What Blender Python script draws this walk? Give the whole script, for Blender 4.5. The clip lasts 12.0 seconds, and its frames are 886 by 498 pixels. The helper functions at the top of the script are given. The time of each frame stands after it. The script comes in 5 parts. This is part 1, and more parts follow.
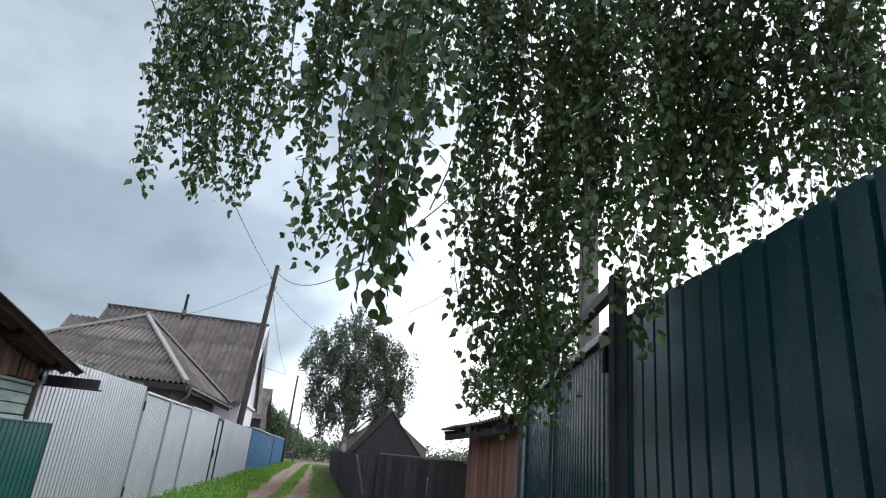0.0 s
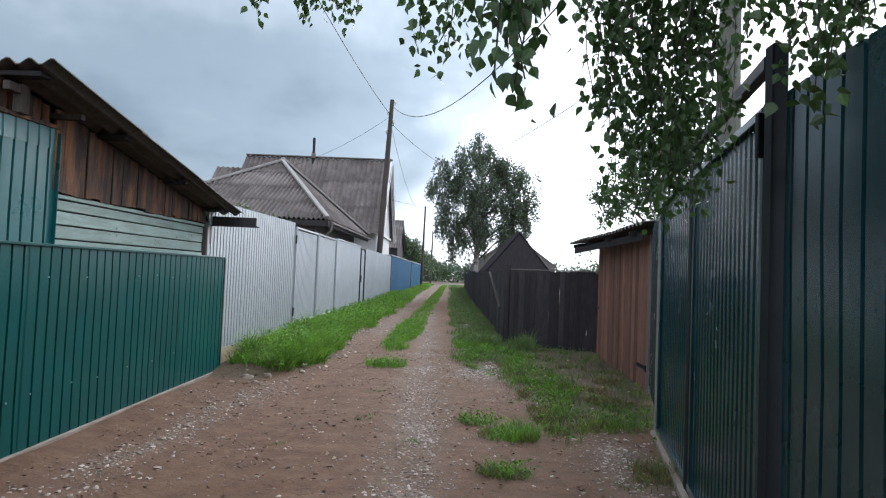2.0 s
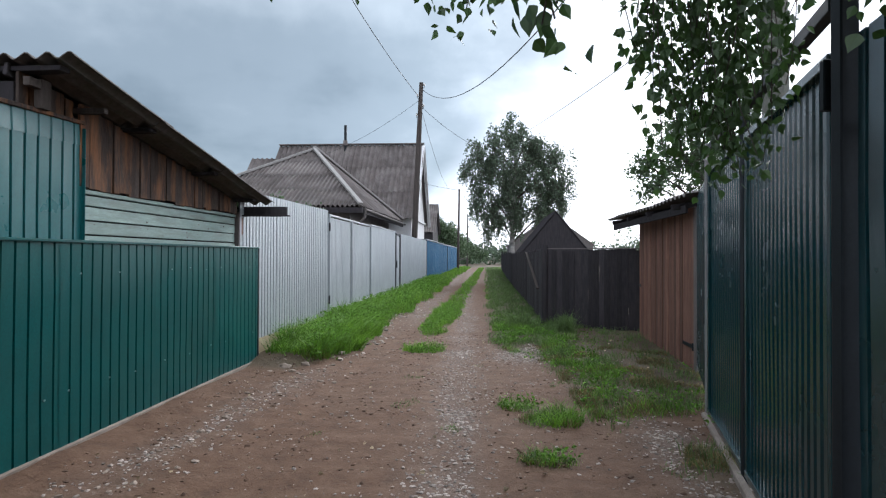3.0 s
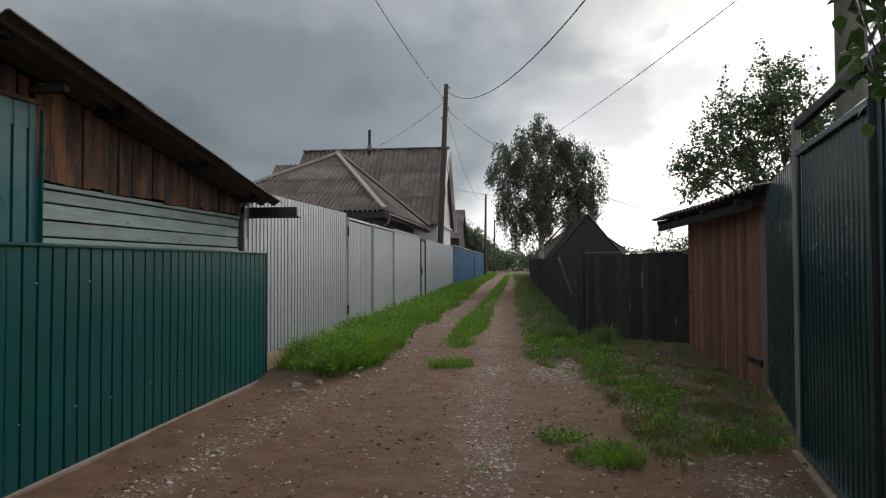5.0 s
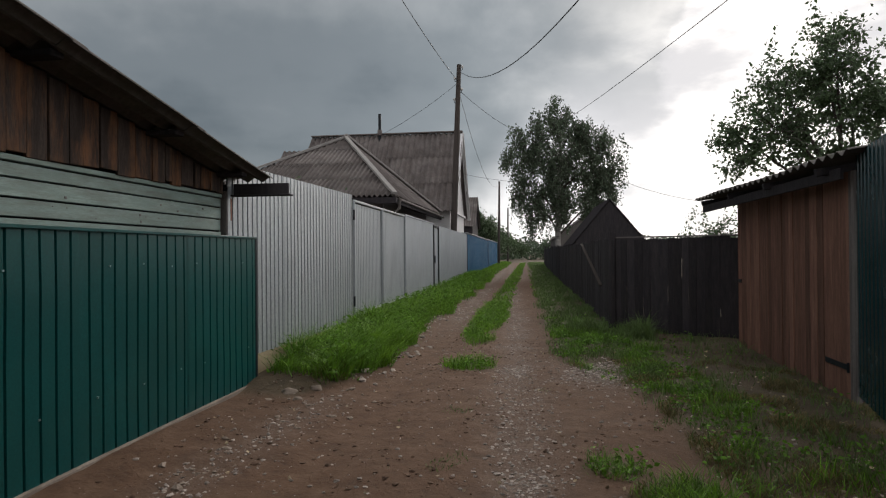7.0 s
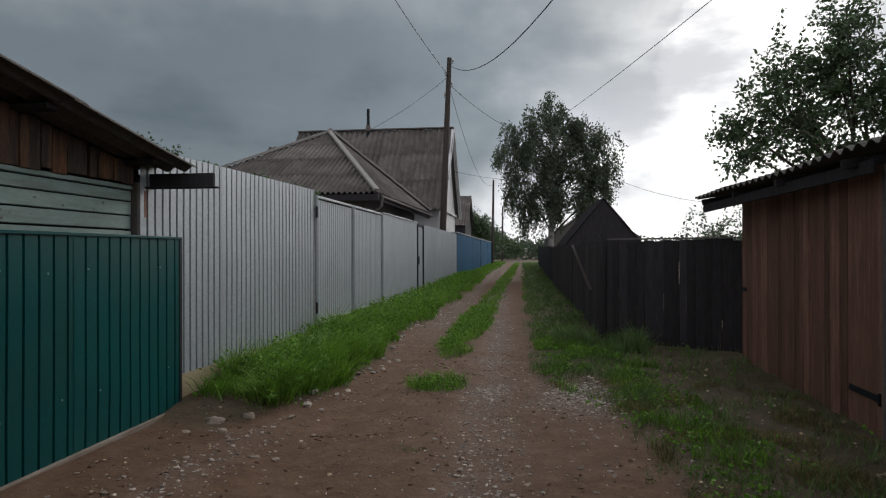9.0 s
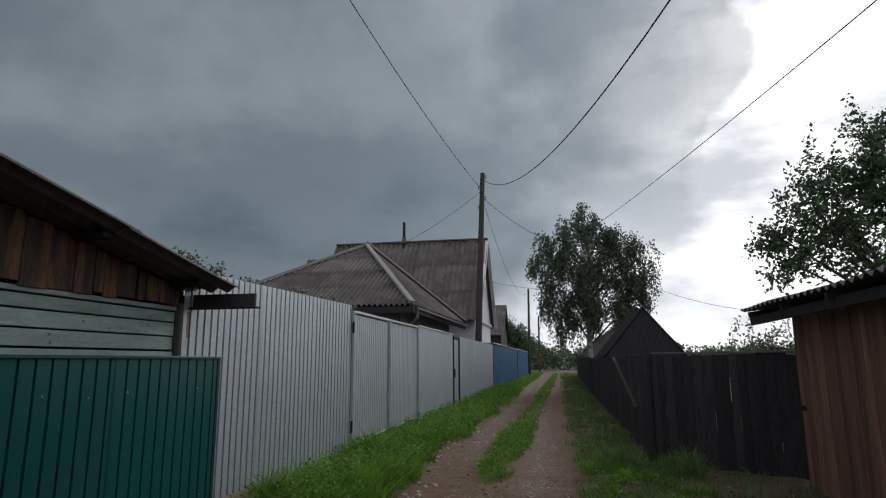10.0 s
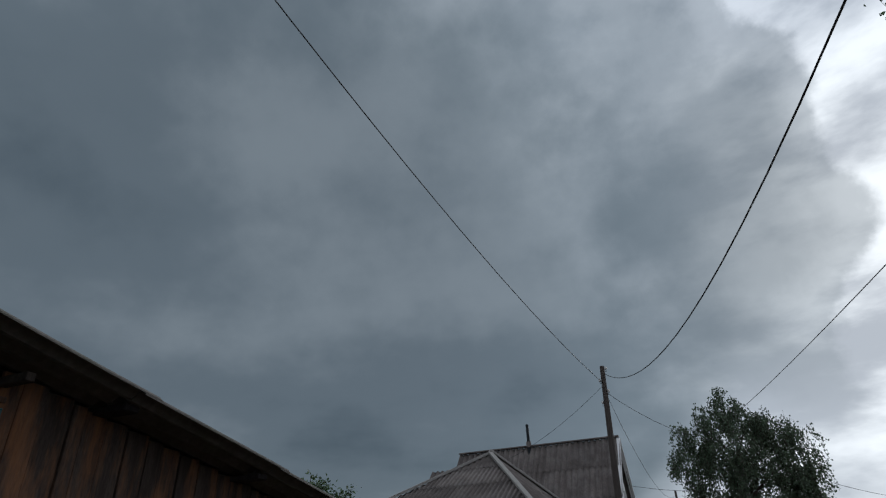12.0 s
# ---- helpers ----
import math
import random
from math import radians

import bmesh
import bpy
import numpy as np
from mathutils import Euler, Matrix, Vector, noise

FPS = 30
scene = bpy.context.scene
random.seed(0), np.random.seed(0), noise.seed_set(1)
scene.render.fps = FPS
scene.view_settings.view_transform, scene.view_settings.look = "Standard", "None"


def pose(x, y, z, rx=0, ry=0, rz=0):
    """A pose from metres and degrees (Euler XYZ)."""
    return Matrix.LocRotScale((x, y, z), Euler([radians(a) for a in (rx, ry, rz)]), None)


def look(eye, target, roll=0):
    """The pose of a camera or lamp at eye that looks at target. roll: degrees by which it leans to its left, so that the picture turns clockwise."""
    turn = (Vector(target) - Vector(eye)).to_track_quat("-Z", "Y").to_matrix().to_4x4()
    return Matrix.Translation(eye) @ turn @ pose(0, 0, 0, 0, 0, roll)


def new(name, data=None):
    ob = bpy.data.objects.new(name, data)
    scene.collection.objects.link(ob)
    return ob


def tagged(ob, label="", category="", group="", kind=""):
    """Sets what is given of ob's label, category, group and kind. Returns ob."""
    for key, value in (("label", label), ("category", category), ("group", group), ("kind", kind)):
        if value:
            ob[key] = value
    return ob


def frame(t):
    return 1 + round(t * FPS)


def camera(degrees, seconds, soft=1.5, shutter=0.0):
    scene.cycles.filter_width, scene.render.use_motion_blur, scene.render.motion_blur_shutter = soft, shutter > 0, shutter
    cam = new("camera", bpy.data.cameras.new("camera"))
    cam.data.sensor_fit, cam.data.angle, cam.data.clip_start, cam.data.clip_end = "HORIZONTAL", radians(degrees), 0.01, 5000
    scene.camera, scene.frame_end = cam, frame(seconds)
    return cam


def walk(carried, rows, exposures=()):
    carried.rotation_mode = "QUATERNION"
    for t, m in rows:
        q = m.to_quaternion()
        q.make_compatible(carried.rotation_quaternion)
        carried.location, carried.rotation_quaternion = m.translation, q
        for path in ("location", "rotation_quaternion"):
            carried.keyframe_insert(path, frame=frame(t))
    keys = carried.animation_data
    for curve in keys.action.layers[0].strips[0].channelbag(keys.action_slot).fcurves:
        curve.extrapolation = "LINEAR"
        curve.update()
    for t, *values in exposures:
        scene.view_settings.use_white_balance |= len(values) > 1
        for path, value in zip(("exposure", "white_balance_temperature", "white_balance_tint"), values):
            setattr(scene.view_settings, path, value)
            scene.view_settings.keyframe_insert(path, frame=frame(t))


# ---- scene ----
cam = camera(73.4, 12.0, soft=1.2)
PATH = [
    (0, (0.023, -0.042, 1.527), (0.349, 1.812, 2.203), 5.6),
    (0.5, (0.059, -0.082, 1.495), (0.261, 1.861, 1.923), 3.4),
    (1, (0.016, -0.041, 1.482), (0.151, 1.936, 1.755), 3.0),
    (1.5, (0.009, -0.019, 1.464), (0.062, 1.973, 1.627), 2.7),
    (2, (-0.015, 0.022, 1.447), (-0.029, 2.02, 1.53), 2.3),
    (2.5, (-0.023, 0.086, 1.425), (-0.111, 2.084, 1.449), 1.3),
    (3, (0.01, 0.211, 1.442), (-0.124, 2.206, 1.466), 0.2),
    (5, (-0.061, 1.07, 1.419), (-0.284, 3.057, 1.466), -0.2),
    (5.5, (-0.128, 1.328, 1.414), (-0.37, 3.313, 1.458), 0.1),
    (6, (-0.167, 1.585, 1.397), (-0.43, 3.568, 1.435), 0.2),
    (6.5, (-0.196, 1.844, 1.391), (-0.469, 3.825, 1.417), 0.3),
    (7, (-0.238, 2.1, 1.379), (-0.502, 4.082, 1.39), -0.5),
    (9, (-0.02, 3.047, 1.425), (-0.272, 5.031, 1.432), -0.1),
    (9.5, (-0.063, 3.109, 1.466), (-0.336, 5.083, 1.632), 0.6),
    (10, (-0.051, 3.066, 1.506), (-0.41, 4.998, 1.876), -0.3),
    (10.5, (-0.043, 3.026, 1.543), (-0.475, 4.894, 2.113), -2.0),
    (11, (-0.036, 2.978, 1.523), (-0.557, 4.759, 2.269), -2.8),
    (11.5, (-0.035, 2.823, 1.579), (-0.628, 4.502, 2.487), -2.2),
    (12, (0.069, 2.682, 1.569), (-0.572, 4.295, 2.562), -2.1),
]
EXPOSURES = [(0, 1.5, 6120, 11), (1.5, 1.52, 5980, 11), (2.5, 1.6, 5930, 11), (3.2, 1.4, 6000, 11), (4.8, 0.7, 6750, 13), (5.5, 0.5, 6800, 13), (6.5, 0.48, 6800, 13), (9, 0.28, 6480, 11), (10, 0.16, 6260, 11), (11, 0.05, 6100, 9.5), (12, -0.2, 5950, 8)]
walk(cam, [(t, look(eye, target, roll)) for t, eye, target, roll in PATH], EXPOSURES)

# ---- light: an overcast sky, torn open towards the sun ----
SUN_AZ, SUN_EL = 20.0, 27.0          # degrees to the right of +y, above the horizon
SUN_DIR = Vector((math.sin(radians(SUN_AZ)) * math.cos(radians(SUN_EL)),
                  math.cos(radians(SUN_AZ)) * math.cos(radians(SUN_EL)), math.sin(radians(SUN_EL))))


def build_world():
    w = bpy.data.worlds.new("overcast_sky")
    w.use_nodes = True
    scene.world = w
    nt = w.node_tree
    nt.nodes.clear()
    N, L = nt.nodes.new, nt.links.new

    def math_node(op, a, b=None, clamp=False):
        n = N("ShaderNodeMath")
        n.operation, n.use_clamp = op, clamp
        for i, v in enumerate((a, b)):
            if v is None:
                continue
            if isinstance(v, (int, float)):
                n.inputs[i].default_value = v
            else:
                L(v, n.inputs[i])
        return n.outputs[0]

    def ramp(v, stops):
        n = N("ShaderNodeValToRGB")
        n.color_ramp.interpolation = "EASE"
        while len(n.color_ramp.elements) < len(stops):
            n.color_ramp.elements.new(0.5)
        for e, (p, c) in zip(n.color_ramp.elements, stops):
            e.position, e.color = p, (*c, 1) if len(c) == 3 else c
        L(v, n.inputs[0])
        return n.outputs[0]

    tc = N("ShaderNodeTexCoord").outputs["Generated"]
    sky = N("ShaderNodeTexSky")
    sky.sky_type, sky.sun_disc = "NISHITA", False
    sky.sun_elevation, sky.sun_rotation = radians(SUN_EL), radians(SUN_AZ)
    sep = N("ShaderNodeSeparateXYZ")
    L(tc, sep.inputs[0])
    # the cloud layer lies flat overhead: its pattern is drawn out towards the horizon
    lift = math_node("ADD", math_node("MAXIMUM", sep.outputs[2], 0.0), 0.16)
    comb = N("ShaderNodeCombineXYZ")
    L(math_node("DIVIDE", sep.outputs[0], lift), comb.inputs[0])
    L(math_node("DIVIDE", sep.outputs[1], lift), comb.inputs[1])

    def cloud_noise(scale, detail, rough, seed, where):
        n = N("ShaderNodeTexNoise")
        n.noise_dimensions = "4D"
        n.inputs["W"].default_value = seed
        n.inputs["Scale"].default_value, n.inputs["Detail"].default_value, n.inputs["Roughness"].default_value = scale, detail, rough
        L(where, n.inputs["Vector"])
        return n.outputs[0]

    big, fine = cloud_noise(0.85, 5, 0.5, 3.1, comb.outputs[0]), cloud_noise(5.5, 7, 0.55, 7.7, tc)
    def towards(az, el):
        n = N("ShaderNodeVectorMath")
        n.operation = "DOT_PRODUCT"
        L(tc, n.inputs[0])
        n.inputs[1].default_value = (math.sin(radians(az)) * math.cos(radians(el)), math.cos(radians(az)) * math.cos(radians(el)), math.sin(radians(el)))
        return n.outputs["Value"]

    def mix(fac, x, y):
        n = N("ShaderNodeMix")
        n.data_type = "RGBA"
        for i, v in ((0, fac), (6, x), (7, y)):
            if isinstance(v, tuple):
                n.inputs[i].default_value = (*v, 1)
            else:
                L(v, n.inputs[i])
        return n.outputs[2]

    # one storm cloud stands over the left of the lane; around it the layer is thinner and paler
    ragged = math_node("ADD", math_node("MULTIPLY", math_node("SUBTRACT", big, 0.5), 0.26), math_node("MULTIPLY", math_node("SUBTRACT", fine, 0.5), 0.22))
    storm = ramp(math_node("SUBTRACT", towards(-40, 20), ragged), [(0.578, (0, 0, 0)), (0.605, (0.55, 0.55, 0.55)), (0.69, (0.78, 0.78, 0.78)), (0.84, (1, 1, 1))])
    grey = ramp(math_node("ADD", math_node("MULTIPLY", big, 0.72), math_node("MULTIPLY", fine, 0.28)),
                [(0.34, (0.101, 0.128, 0.147)), (0.49, (0.155, 0.186, 0.207)), (0.64, (0.258, 0.290, 0.310))])
    core = ramp(towards(-46, 24), [(0.70, (1.12, 1.12, 1.12)), (0.97, (0.80, 0.80, 0.80))])
    heavy = N("ShaderNodeMix")
    heavy.data_type, heavy.blend_type = "RGBA", "MULTIPLY"
    heavy.inputs[0].default_value = 1.0
    L(grey, heavy.inputs[6])
    L(core, heavy.inputs[7])
    grey = heavy.outputs[2]
    # flat layers one behind the other towards the horizon
    flat = N("ShaderNodeMapping")
    flat.inputs["Scale"].default_value = (1.0, 1.0, 2.6)
    L(tc, flat.inputs[0])
    layers = cloud_noise(3.4, 7, 0.55, 1.9, flat.outputs[0])
    pale = ramp(math_node("ADD", math_node("MULTIPLY", layers, 0.75), math_node("MULTIPLY", fine, 0.25)),
                [(0.38, (0.44, 0.47, 0.51)), (0.49, (0.72, 0.74, 0.77)), (0.60, (1.02, 1.03, 1.04))])
    # the layer darkens away from the sun
    away = ramp(math_node("ADD", math_node("MULTIPLY", towards(SUN_AZ, SUN_EL), 0.5), 0.5), [(0.0, (0.85, 0.85, 0.87)), (0.45, (0.95, 0.95, 0.96)), (0.80, (1.1, 1.1, 1.1))])
    dim = N("ShaderNodeMix")
    dim.data_type, dim.blend_type = "RGBA", "MULTIPLY"
    dim.inputs[0].default_value = 1.0
    L(pale, dim.inputs[6])
    L(away, dim.inputs[7])
    pale = dim.outputs[2]
    glow = ramp(towards(SUN_AZ, SUN_EL - 6), [(0.0, (0, 0, 0)), (0.90, (0, 0, 0)), (0.995, (1, 1, 1))])
    pale = mix(glow, pale, ramp(layers, [(0.38, (0.50, 0.52, 0.55)), (0.58, (1.10, 1.10, 1.08))]))
    # paler streaks low over the horizon, under the storm cloud, whose base lifts towards the sun
    lifted = ramp(math_node("ADD", math_node("MULTIPLY", sep.outputs[0], 1.0), 0.5), [(0.36, (0, 0, 0)), (0.62, (1, 1, 1))])
    base = math_node("SUBTRACT", sep.outputs[2], math_node("MULTIPLY", lifted, 0.17))
    low = ramp(math_node("ADD", base, math_node("MULTIPLY", math_node("SUBTRACT", fine, 0.5), 0.20)), [(0.02, (1, 1, 1)), (0.13, (0, 0, 0))])
    band = mix(lifted, ramp(fine, [(0.38, (0.27, 0.30, 0.33)), (0.60, (0.66, 0.69, 0.72))]), pale)
    sky_col = mix(storm, pale, mix(math_node("MULTIPLY", low, 0.9), grey, band))
    bg_cloud, bg_sky, add = N("ShaderNodeBackground"), N("ShaderNodeBackground"), N("ShaderNodeAddShader")
    L(sky_col, bg_cloud.inputs[0])
    L(sky.outputs[0], bg_sky.inputs[0])
    bg_cloud.inputs[1].default_value, bg_sky.inputs[1].default_value = 1.0, 0.004
    L(bg_cloud.outputs[0], add.inputs[0])
    L(bg_sky.outputs[0], add.inputs[1])
    out = N("ShaderNodeOutputWorld")
    L(add.outputs[0], out.inputs[0])


build_world()
sun = new("sun", bpy.data.lights.new("sun", "SUN"))
sun.data.energy, sun.data.angle, sun.data.color = 1.15, radians(28), (1.0, 0.95, 0.88)
sun.matrix_world = look((0, 0, 30), Vector((0, 0, 30)) - SUN_DIR)


# ---- materials ----
def material(name, base, rough=0.7, metal=0.0, second=None, scale=6.0, grain=40.0, stretch=(1, 1, 1), bump=0.15, bump_size=0.01,
             dirt=None, dirt_scale=1.2, dirt_amount=0.35, per_object=0.0, per_island=0.0, translucent=0.0, spec=0.5, coat=0.0, rough_var=0.12):
    """Two scales of noise between two colours, a dirt layer with soft shapes, fine relief."""
    m = bpy.data.materials.new(name)
    m.use_nodes = True
    nt = m.node_tree
    N, L = nt.nodes.new, nt.links.new
    bsdf = nt.nodes["Principled BSDF"]
    second = second or tuple(c * 0.72 for c in base)
    tc = N("ShaderNodeTexCoord")
    mp = N("ShaderNodeMapping")
    mp.inputs["Scale"].default_value = stretch
    L(tc.outputs["Object"], mp.inputs[0])
    vec = mp.outputs[0]
    info = N("ShaderNodeObjectInfo")
    if per_object:
        off = N("ShaderNodeVectorMath")
        off.operation = "MULTIPLY_ADD"
        comb = N("ShaderNodeCombineXYZ")
        for i in range(3):
            L(info.outputs["Random"], comb.inputs[i])
        L(comb.outputs[0], off.inputs[0])
        off.inputs[1].default_value = (37, 53, 71)
        L(vec, off.inputs[2])
        vec = off.outputs[0]

    def noise_tex(s, detail=5, rough_=0.6):
        n = N("ShaderNodeTexNoise")
        n.inputs["Scale"].default_value, n.inputs["Detail"].default_value, n.inputs["Roughness"].default_value = s, detail, rough_
        L(vec, n.inputs["Vector"])
        return n.outputs[0]

    def mix(fac, a, b, blend="MIX"):
        n = N("ShaderNodeMix")
        n.data_type, n.blend_type = "RGBA", blend
        for sock, v in ((0, fac), (6, a), (7, b)):
            if isinstance(v, float):
                n.inputs[sock].default_value = v
            elif isinstance(v, tuple):
                n.inputs[sock].default_value = (*v, 1)
            else:
                L(v, n.inputs[sock])
        return n.outputs[2]

    def ramped(v, lo, hi):
        n = N("ShaderNodeMapRange")
        n.inputs[1].default_value, n.inputs[2].default_value = lo, hi
        L(v, n.inputs[0])
        return n.outputs[0]

    coarse, fine = noise_tex(scale), noise_tex(grain, 6, 0.65)
    col = mix(ramped(coarse, 0.32, 0.68), base, second)
    col = mix(ramped(fine, 0.35, 0.75), col, tuple(c * 0.78 for c in second))
    if dirt:
        d = N("ShaderNodeMath")
        d.operation = "MULTIPLY"
        L(ramped(noise_tex(dirt_scale, 7, 0.7), 0.45, 0.70), d.inputs[0])
        d.inputs[1].default_value = dirt_amount
        col = mix(d.outputs[0], col, dirt)
    for amount, source in ((per_object, info.outputs["Random"]), (per_island, None)):
        if amount:
            if source is None:
                source = N("ShaderNodeNewGeometry").outputs["Random Per Island"]
            hsv = N("ShaderNodeHueSaturation")
            mr = N("ShaderNodeMapRange")
            mr.inputs[3].default_value, mr.inputs[4].default_value = 1 - amount, 1 + amount
            L(source, mr.inputs[0])
            L(mr.outputs[0], hsv.inputs["Value"])
            L(col, hsv.inputs["Color"])
            col = hsv.outputs[0]
    L(col, bsdf.inputs["Base Color"])
    rr = N("ShaderNodeMapRange")
    rr.inputs[3].default_value, rr.inputs[4].default_value = max(0.02, rough - rough_var), min(1, rough + rough_var)
    L(coarse, rr.inputs[0])
    L(rr.outputs[0], bsdf.inputs["Roughness"])
    bsdf.inputs["Metallic"].default_value = metal
    bsdf.inputs["Specular IOR Level"].default_value = spec
    bsdf.inputs["Coat Weight"].default_value = coat
    if bump:
        b = N("ShaderNodeBump")
        b.inputs["Strength"].default_value, b.inputs["Distance"].default_value = bump, bump_size
        L(fine, b.inputs["Height"])
        L(b.outputs[0], bsdf.inputs["Normal"])
    if translucent:
        t, ms = N("ShaderNodeBsdfTranslucent"), N("ShaderNodeMixShader")
        L(col, t.inputs[0])
        ms.inputs[0].default_value = translucent
        L(bsdf.outputs[0], ms.inputs[1])
        L(t.outputs[0], ms.inputs[2])
        L(ms.outputs[0], nt.nodes["Material Output"].inputs[0])
    return m


GREEN_PAINT = material("green_painted_steel", (0.001, 0.069, 0.068), 0.34, spec=0.25, second=(0.001, 0.052, 0.051), scale=1.5, grain=60, bump=0.04, bump_size=0.004,
                       dirt=(0.03, 0.10, 0.08), dirt_scale=2.5, dirt_amount=0.14, per_object=0.06)
TEAL_PAINT = material("teal_painted_steel", (0.003, 0.098, 0.102), 0.30, second=(0.003, 0.078, 0.082), scale=2, grain=50, bump=0.05, bump_size=0.006,
                      dirt=(0.06, 0.20, 0.19), dirt_scale=2.0, dirt_amount=0.16, per_object=0.1)
DARK_GREEN = material("dark_green_painted_steel", (0.003, 0.035, 0.041), 0.25, spec=0.5, second=(0.003, 0.027, 0.032), scale=1.2, grain=60, bump=0.05, bump_size=0.004,
                      dirt=(0.045, 0.075, 0.080), dirt_scale=2.2, dirt_amount=0.35, per_object=0.08)
GALVANIZED = material("galvanized_steel", (0.38, 0.415, 0.435), 0.45, metal=0.25, second=(0.32, 0.35, 0.37), scale=1.6, grain=30, bump=0.03, bump_size=0.004,
                      dirt=(0.33, 0.34, 0.35), dirt_scale=1.8, dirt_amount=0.4, per_object=0.05)
BLUE_PAINT = material("blue_painted_steel", (0.003, 0.098, 0.205), 0.6, spec=0.1, second=(0.003, 0.076, 0.165), scale=1.0, grain=30, bump=0.04, per_object=0.1)
GREY_STEEL = material("pale_grey_painted_steel", (0.24, 0.23, 0.23), 0.55, second=(0.15, 0.14, 0.14), scale=4, grain=50, bump=0.1, bump_size=0.003)
DARK_STEEL = material("dark_painted_steel", (0.014, 0.019, 0.023), 0.55, spec=0.15, second=(0.012, 0.015, 0.018), scale=5, grain=60, bump=0.08, bump_size=0.003)
BROWN_STEEL = material("red_brown_primed_steel", (0.06, 0.028, 0.024), 0.5, second=(0.045, 0.024, 0.022), scale=5, grain=50, bump=0.08, bump_size=0.003)
PALE_BOARD = material("pale_green_painted_boards", (0.240, 0.335, 0.305), 0.62, second=(0.165, 0.240, 0.218), scale=3, grain=22, stretch=(8, 1, 8), bump=0.4, bump_size=0.006,
                      dirt=(0.105, 0.115, 0.10), dirt_scale=2.6, dirt_amount=0.7, per_object=0.12)
OLD_BOARD = material("weathered_brown_boards", (0.074, 0.056, 0.047), 0.85, spec=0.2, second=(0.028, 0.021, 0.018), scale=2.4, grain=24, stretch=(4.5, 4.5, 0.8), bump=0.5, bump_size=0.006,
                     dirt=(0.31, 0.130, 0.050), dirt_scale=1.3, dirt_amount=0.62, per_island=0.3)
GREY_BOARD = material("greyed_brown_boards", (0.078, 0.062, 0.053), 0.88, spec=0.2, second=(0.040, 0.033, 0.029), scale=4, grain=30, stretch=(7, 7, 1), bump=0.5, bump_size=0.006,
                      dirt=(0.030, 0.024, 0.021), dirt_scale=1.6, dirt_amount=0.6, per_object=0.35)
DARK_WOOD = material("blackened_old_wood", (0.040, 0.036, 0.039), 0.9, spec=0.15, second=(0.024, 0.022, 0.025), scale=4, grain=30, stretch=(7, 7, 1), bump=0.5, bump_size=0.006,
                     dirt=(0.055, 0.047, 0.043), dirt_scale=3, dirt_amount=0.4, per_object=0.3)
RED_BOARD = material("red_brown_boards", (0.235, 0.122, 0.084), 0.8, spec=0.2, second=(0.125, 0.066, 0.048), scale=3, grain=26, stretch=(8, 8, 0.8), bump=0.45, bump_size=0.006,
                     dirt=(0.06, 0.03, 0.024), dirt_scale=1.6, dirt_amount=0.6, per_object=0.42)
PLINTH = material("yellowish_plinth_board", (0.42, 0.33, 0.19), 0.8, second=(0.28, 0.23, 0.15), scale=4, grain=40, stretch=(1, 1, 5), bump=0.3)
CONCRETE = material("worn_concrete", (0.29, 0.25, 0.21), 0.9, second=(0.19, 0.155, 0.13), scale=5, grain=70, bump=0.4, dirt=(0.10, 0.075, 0.055), dirt_scale=3, dirt_amount=0.7)
SLATE = material("asbestos_cement_roof", (0.150, 0.128, 0.118), 0.85, spec=0.2, second=(0.080, 0.069, 0.065), scale=1.3, grain=18, bump=0.25, bump_size=0.01,
                 dirt=(0.26, 0.24, 0.23), dirt_scale=0.9, dirt_amount=0.4, per_object=0.12)
SLATE_DARK = material("mossy_asbestos_cement_roof", (0.140, 0.128, 0.120), 0.9, spec=0.15, second=(0.090, 0.082, 0.078), scale=3, grain=25, bump=0.3, bump_size=0.01,
                      dirt=(0.05, 0.06, 0.035), dirt_scale=2, dirt_amount=0.5, per_object=0.15)
WHITE_WALL = material("whitewashed_wall", (0.66, 0.66, 0.66), 0.85, second=(0.58, 0.58, 0.59), scale=1.2, grain=20, bump=0.15, dirt=(0.40, 0.38, 0.36), dirt_scale=0.8, dirt_amount=0.4)
POLE_WOOD = material("tarred_wooden_pole", (0.060, 0.046, 0.038), 0.9, second=(0.035, 0.028, 0.025), scale=2, grain=30, stretch=(8, 8, 0.5), bump=0.4)
GREY_WOOD = material("grey_weathered_wood", (0.15, 0.135, 0.125), 0.9, second=(0.09, 0.08, 0.075), scale=2, grain=30, stretch=(8, 8, 1), bump=0.4, per_object=0.2)
WIRE = material("black_cable", (0.012, 0.012, 0.014), 0.6, bump=0)
PALE_WOOD = material("pale_weathered_boards", (0.26, 0.245, 0.23), 0.85, second=(0.20, 0.19, 0.18), scale=2, grain=20, stretch=(2, 2, 2), bump=0.2)
CERAMIC = material("white_insulator", (0.6, 0.6, 0.58), 0.3, bump=0)
BIRCH_BARK = material("birch_bark", (0.42, 0.40, 0.37), 0.8, second=(0.20, 0.19, 0.18), scale=5, grain=12, stretch=(1, 1, 3), bump=0.3, dirt=(0.03, 0.028, 0.027), dirt_scale=2.4, dirt_amount=0.9)
GREEN_BARK = material("grey_green_bark", (0.15, 0.15, 0.125), 0.9, second=(0.075, 0.078, 0.066), scale=4, grain=30, stretch=(3, 3, 1), bump=0.5)
BARK = material("dark_bark", (0.075, 0.058, 0.045), 0.9, second=(0.04, 0.032, 0.027), scale=6, grain=40, stretch=(3, 3, 1), bump=0.6)
TWIG = material("thin_twigs", (0.050, 0.036, 0.028), 0.85, bump=0.2)
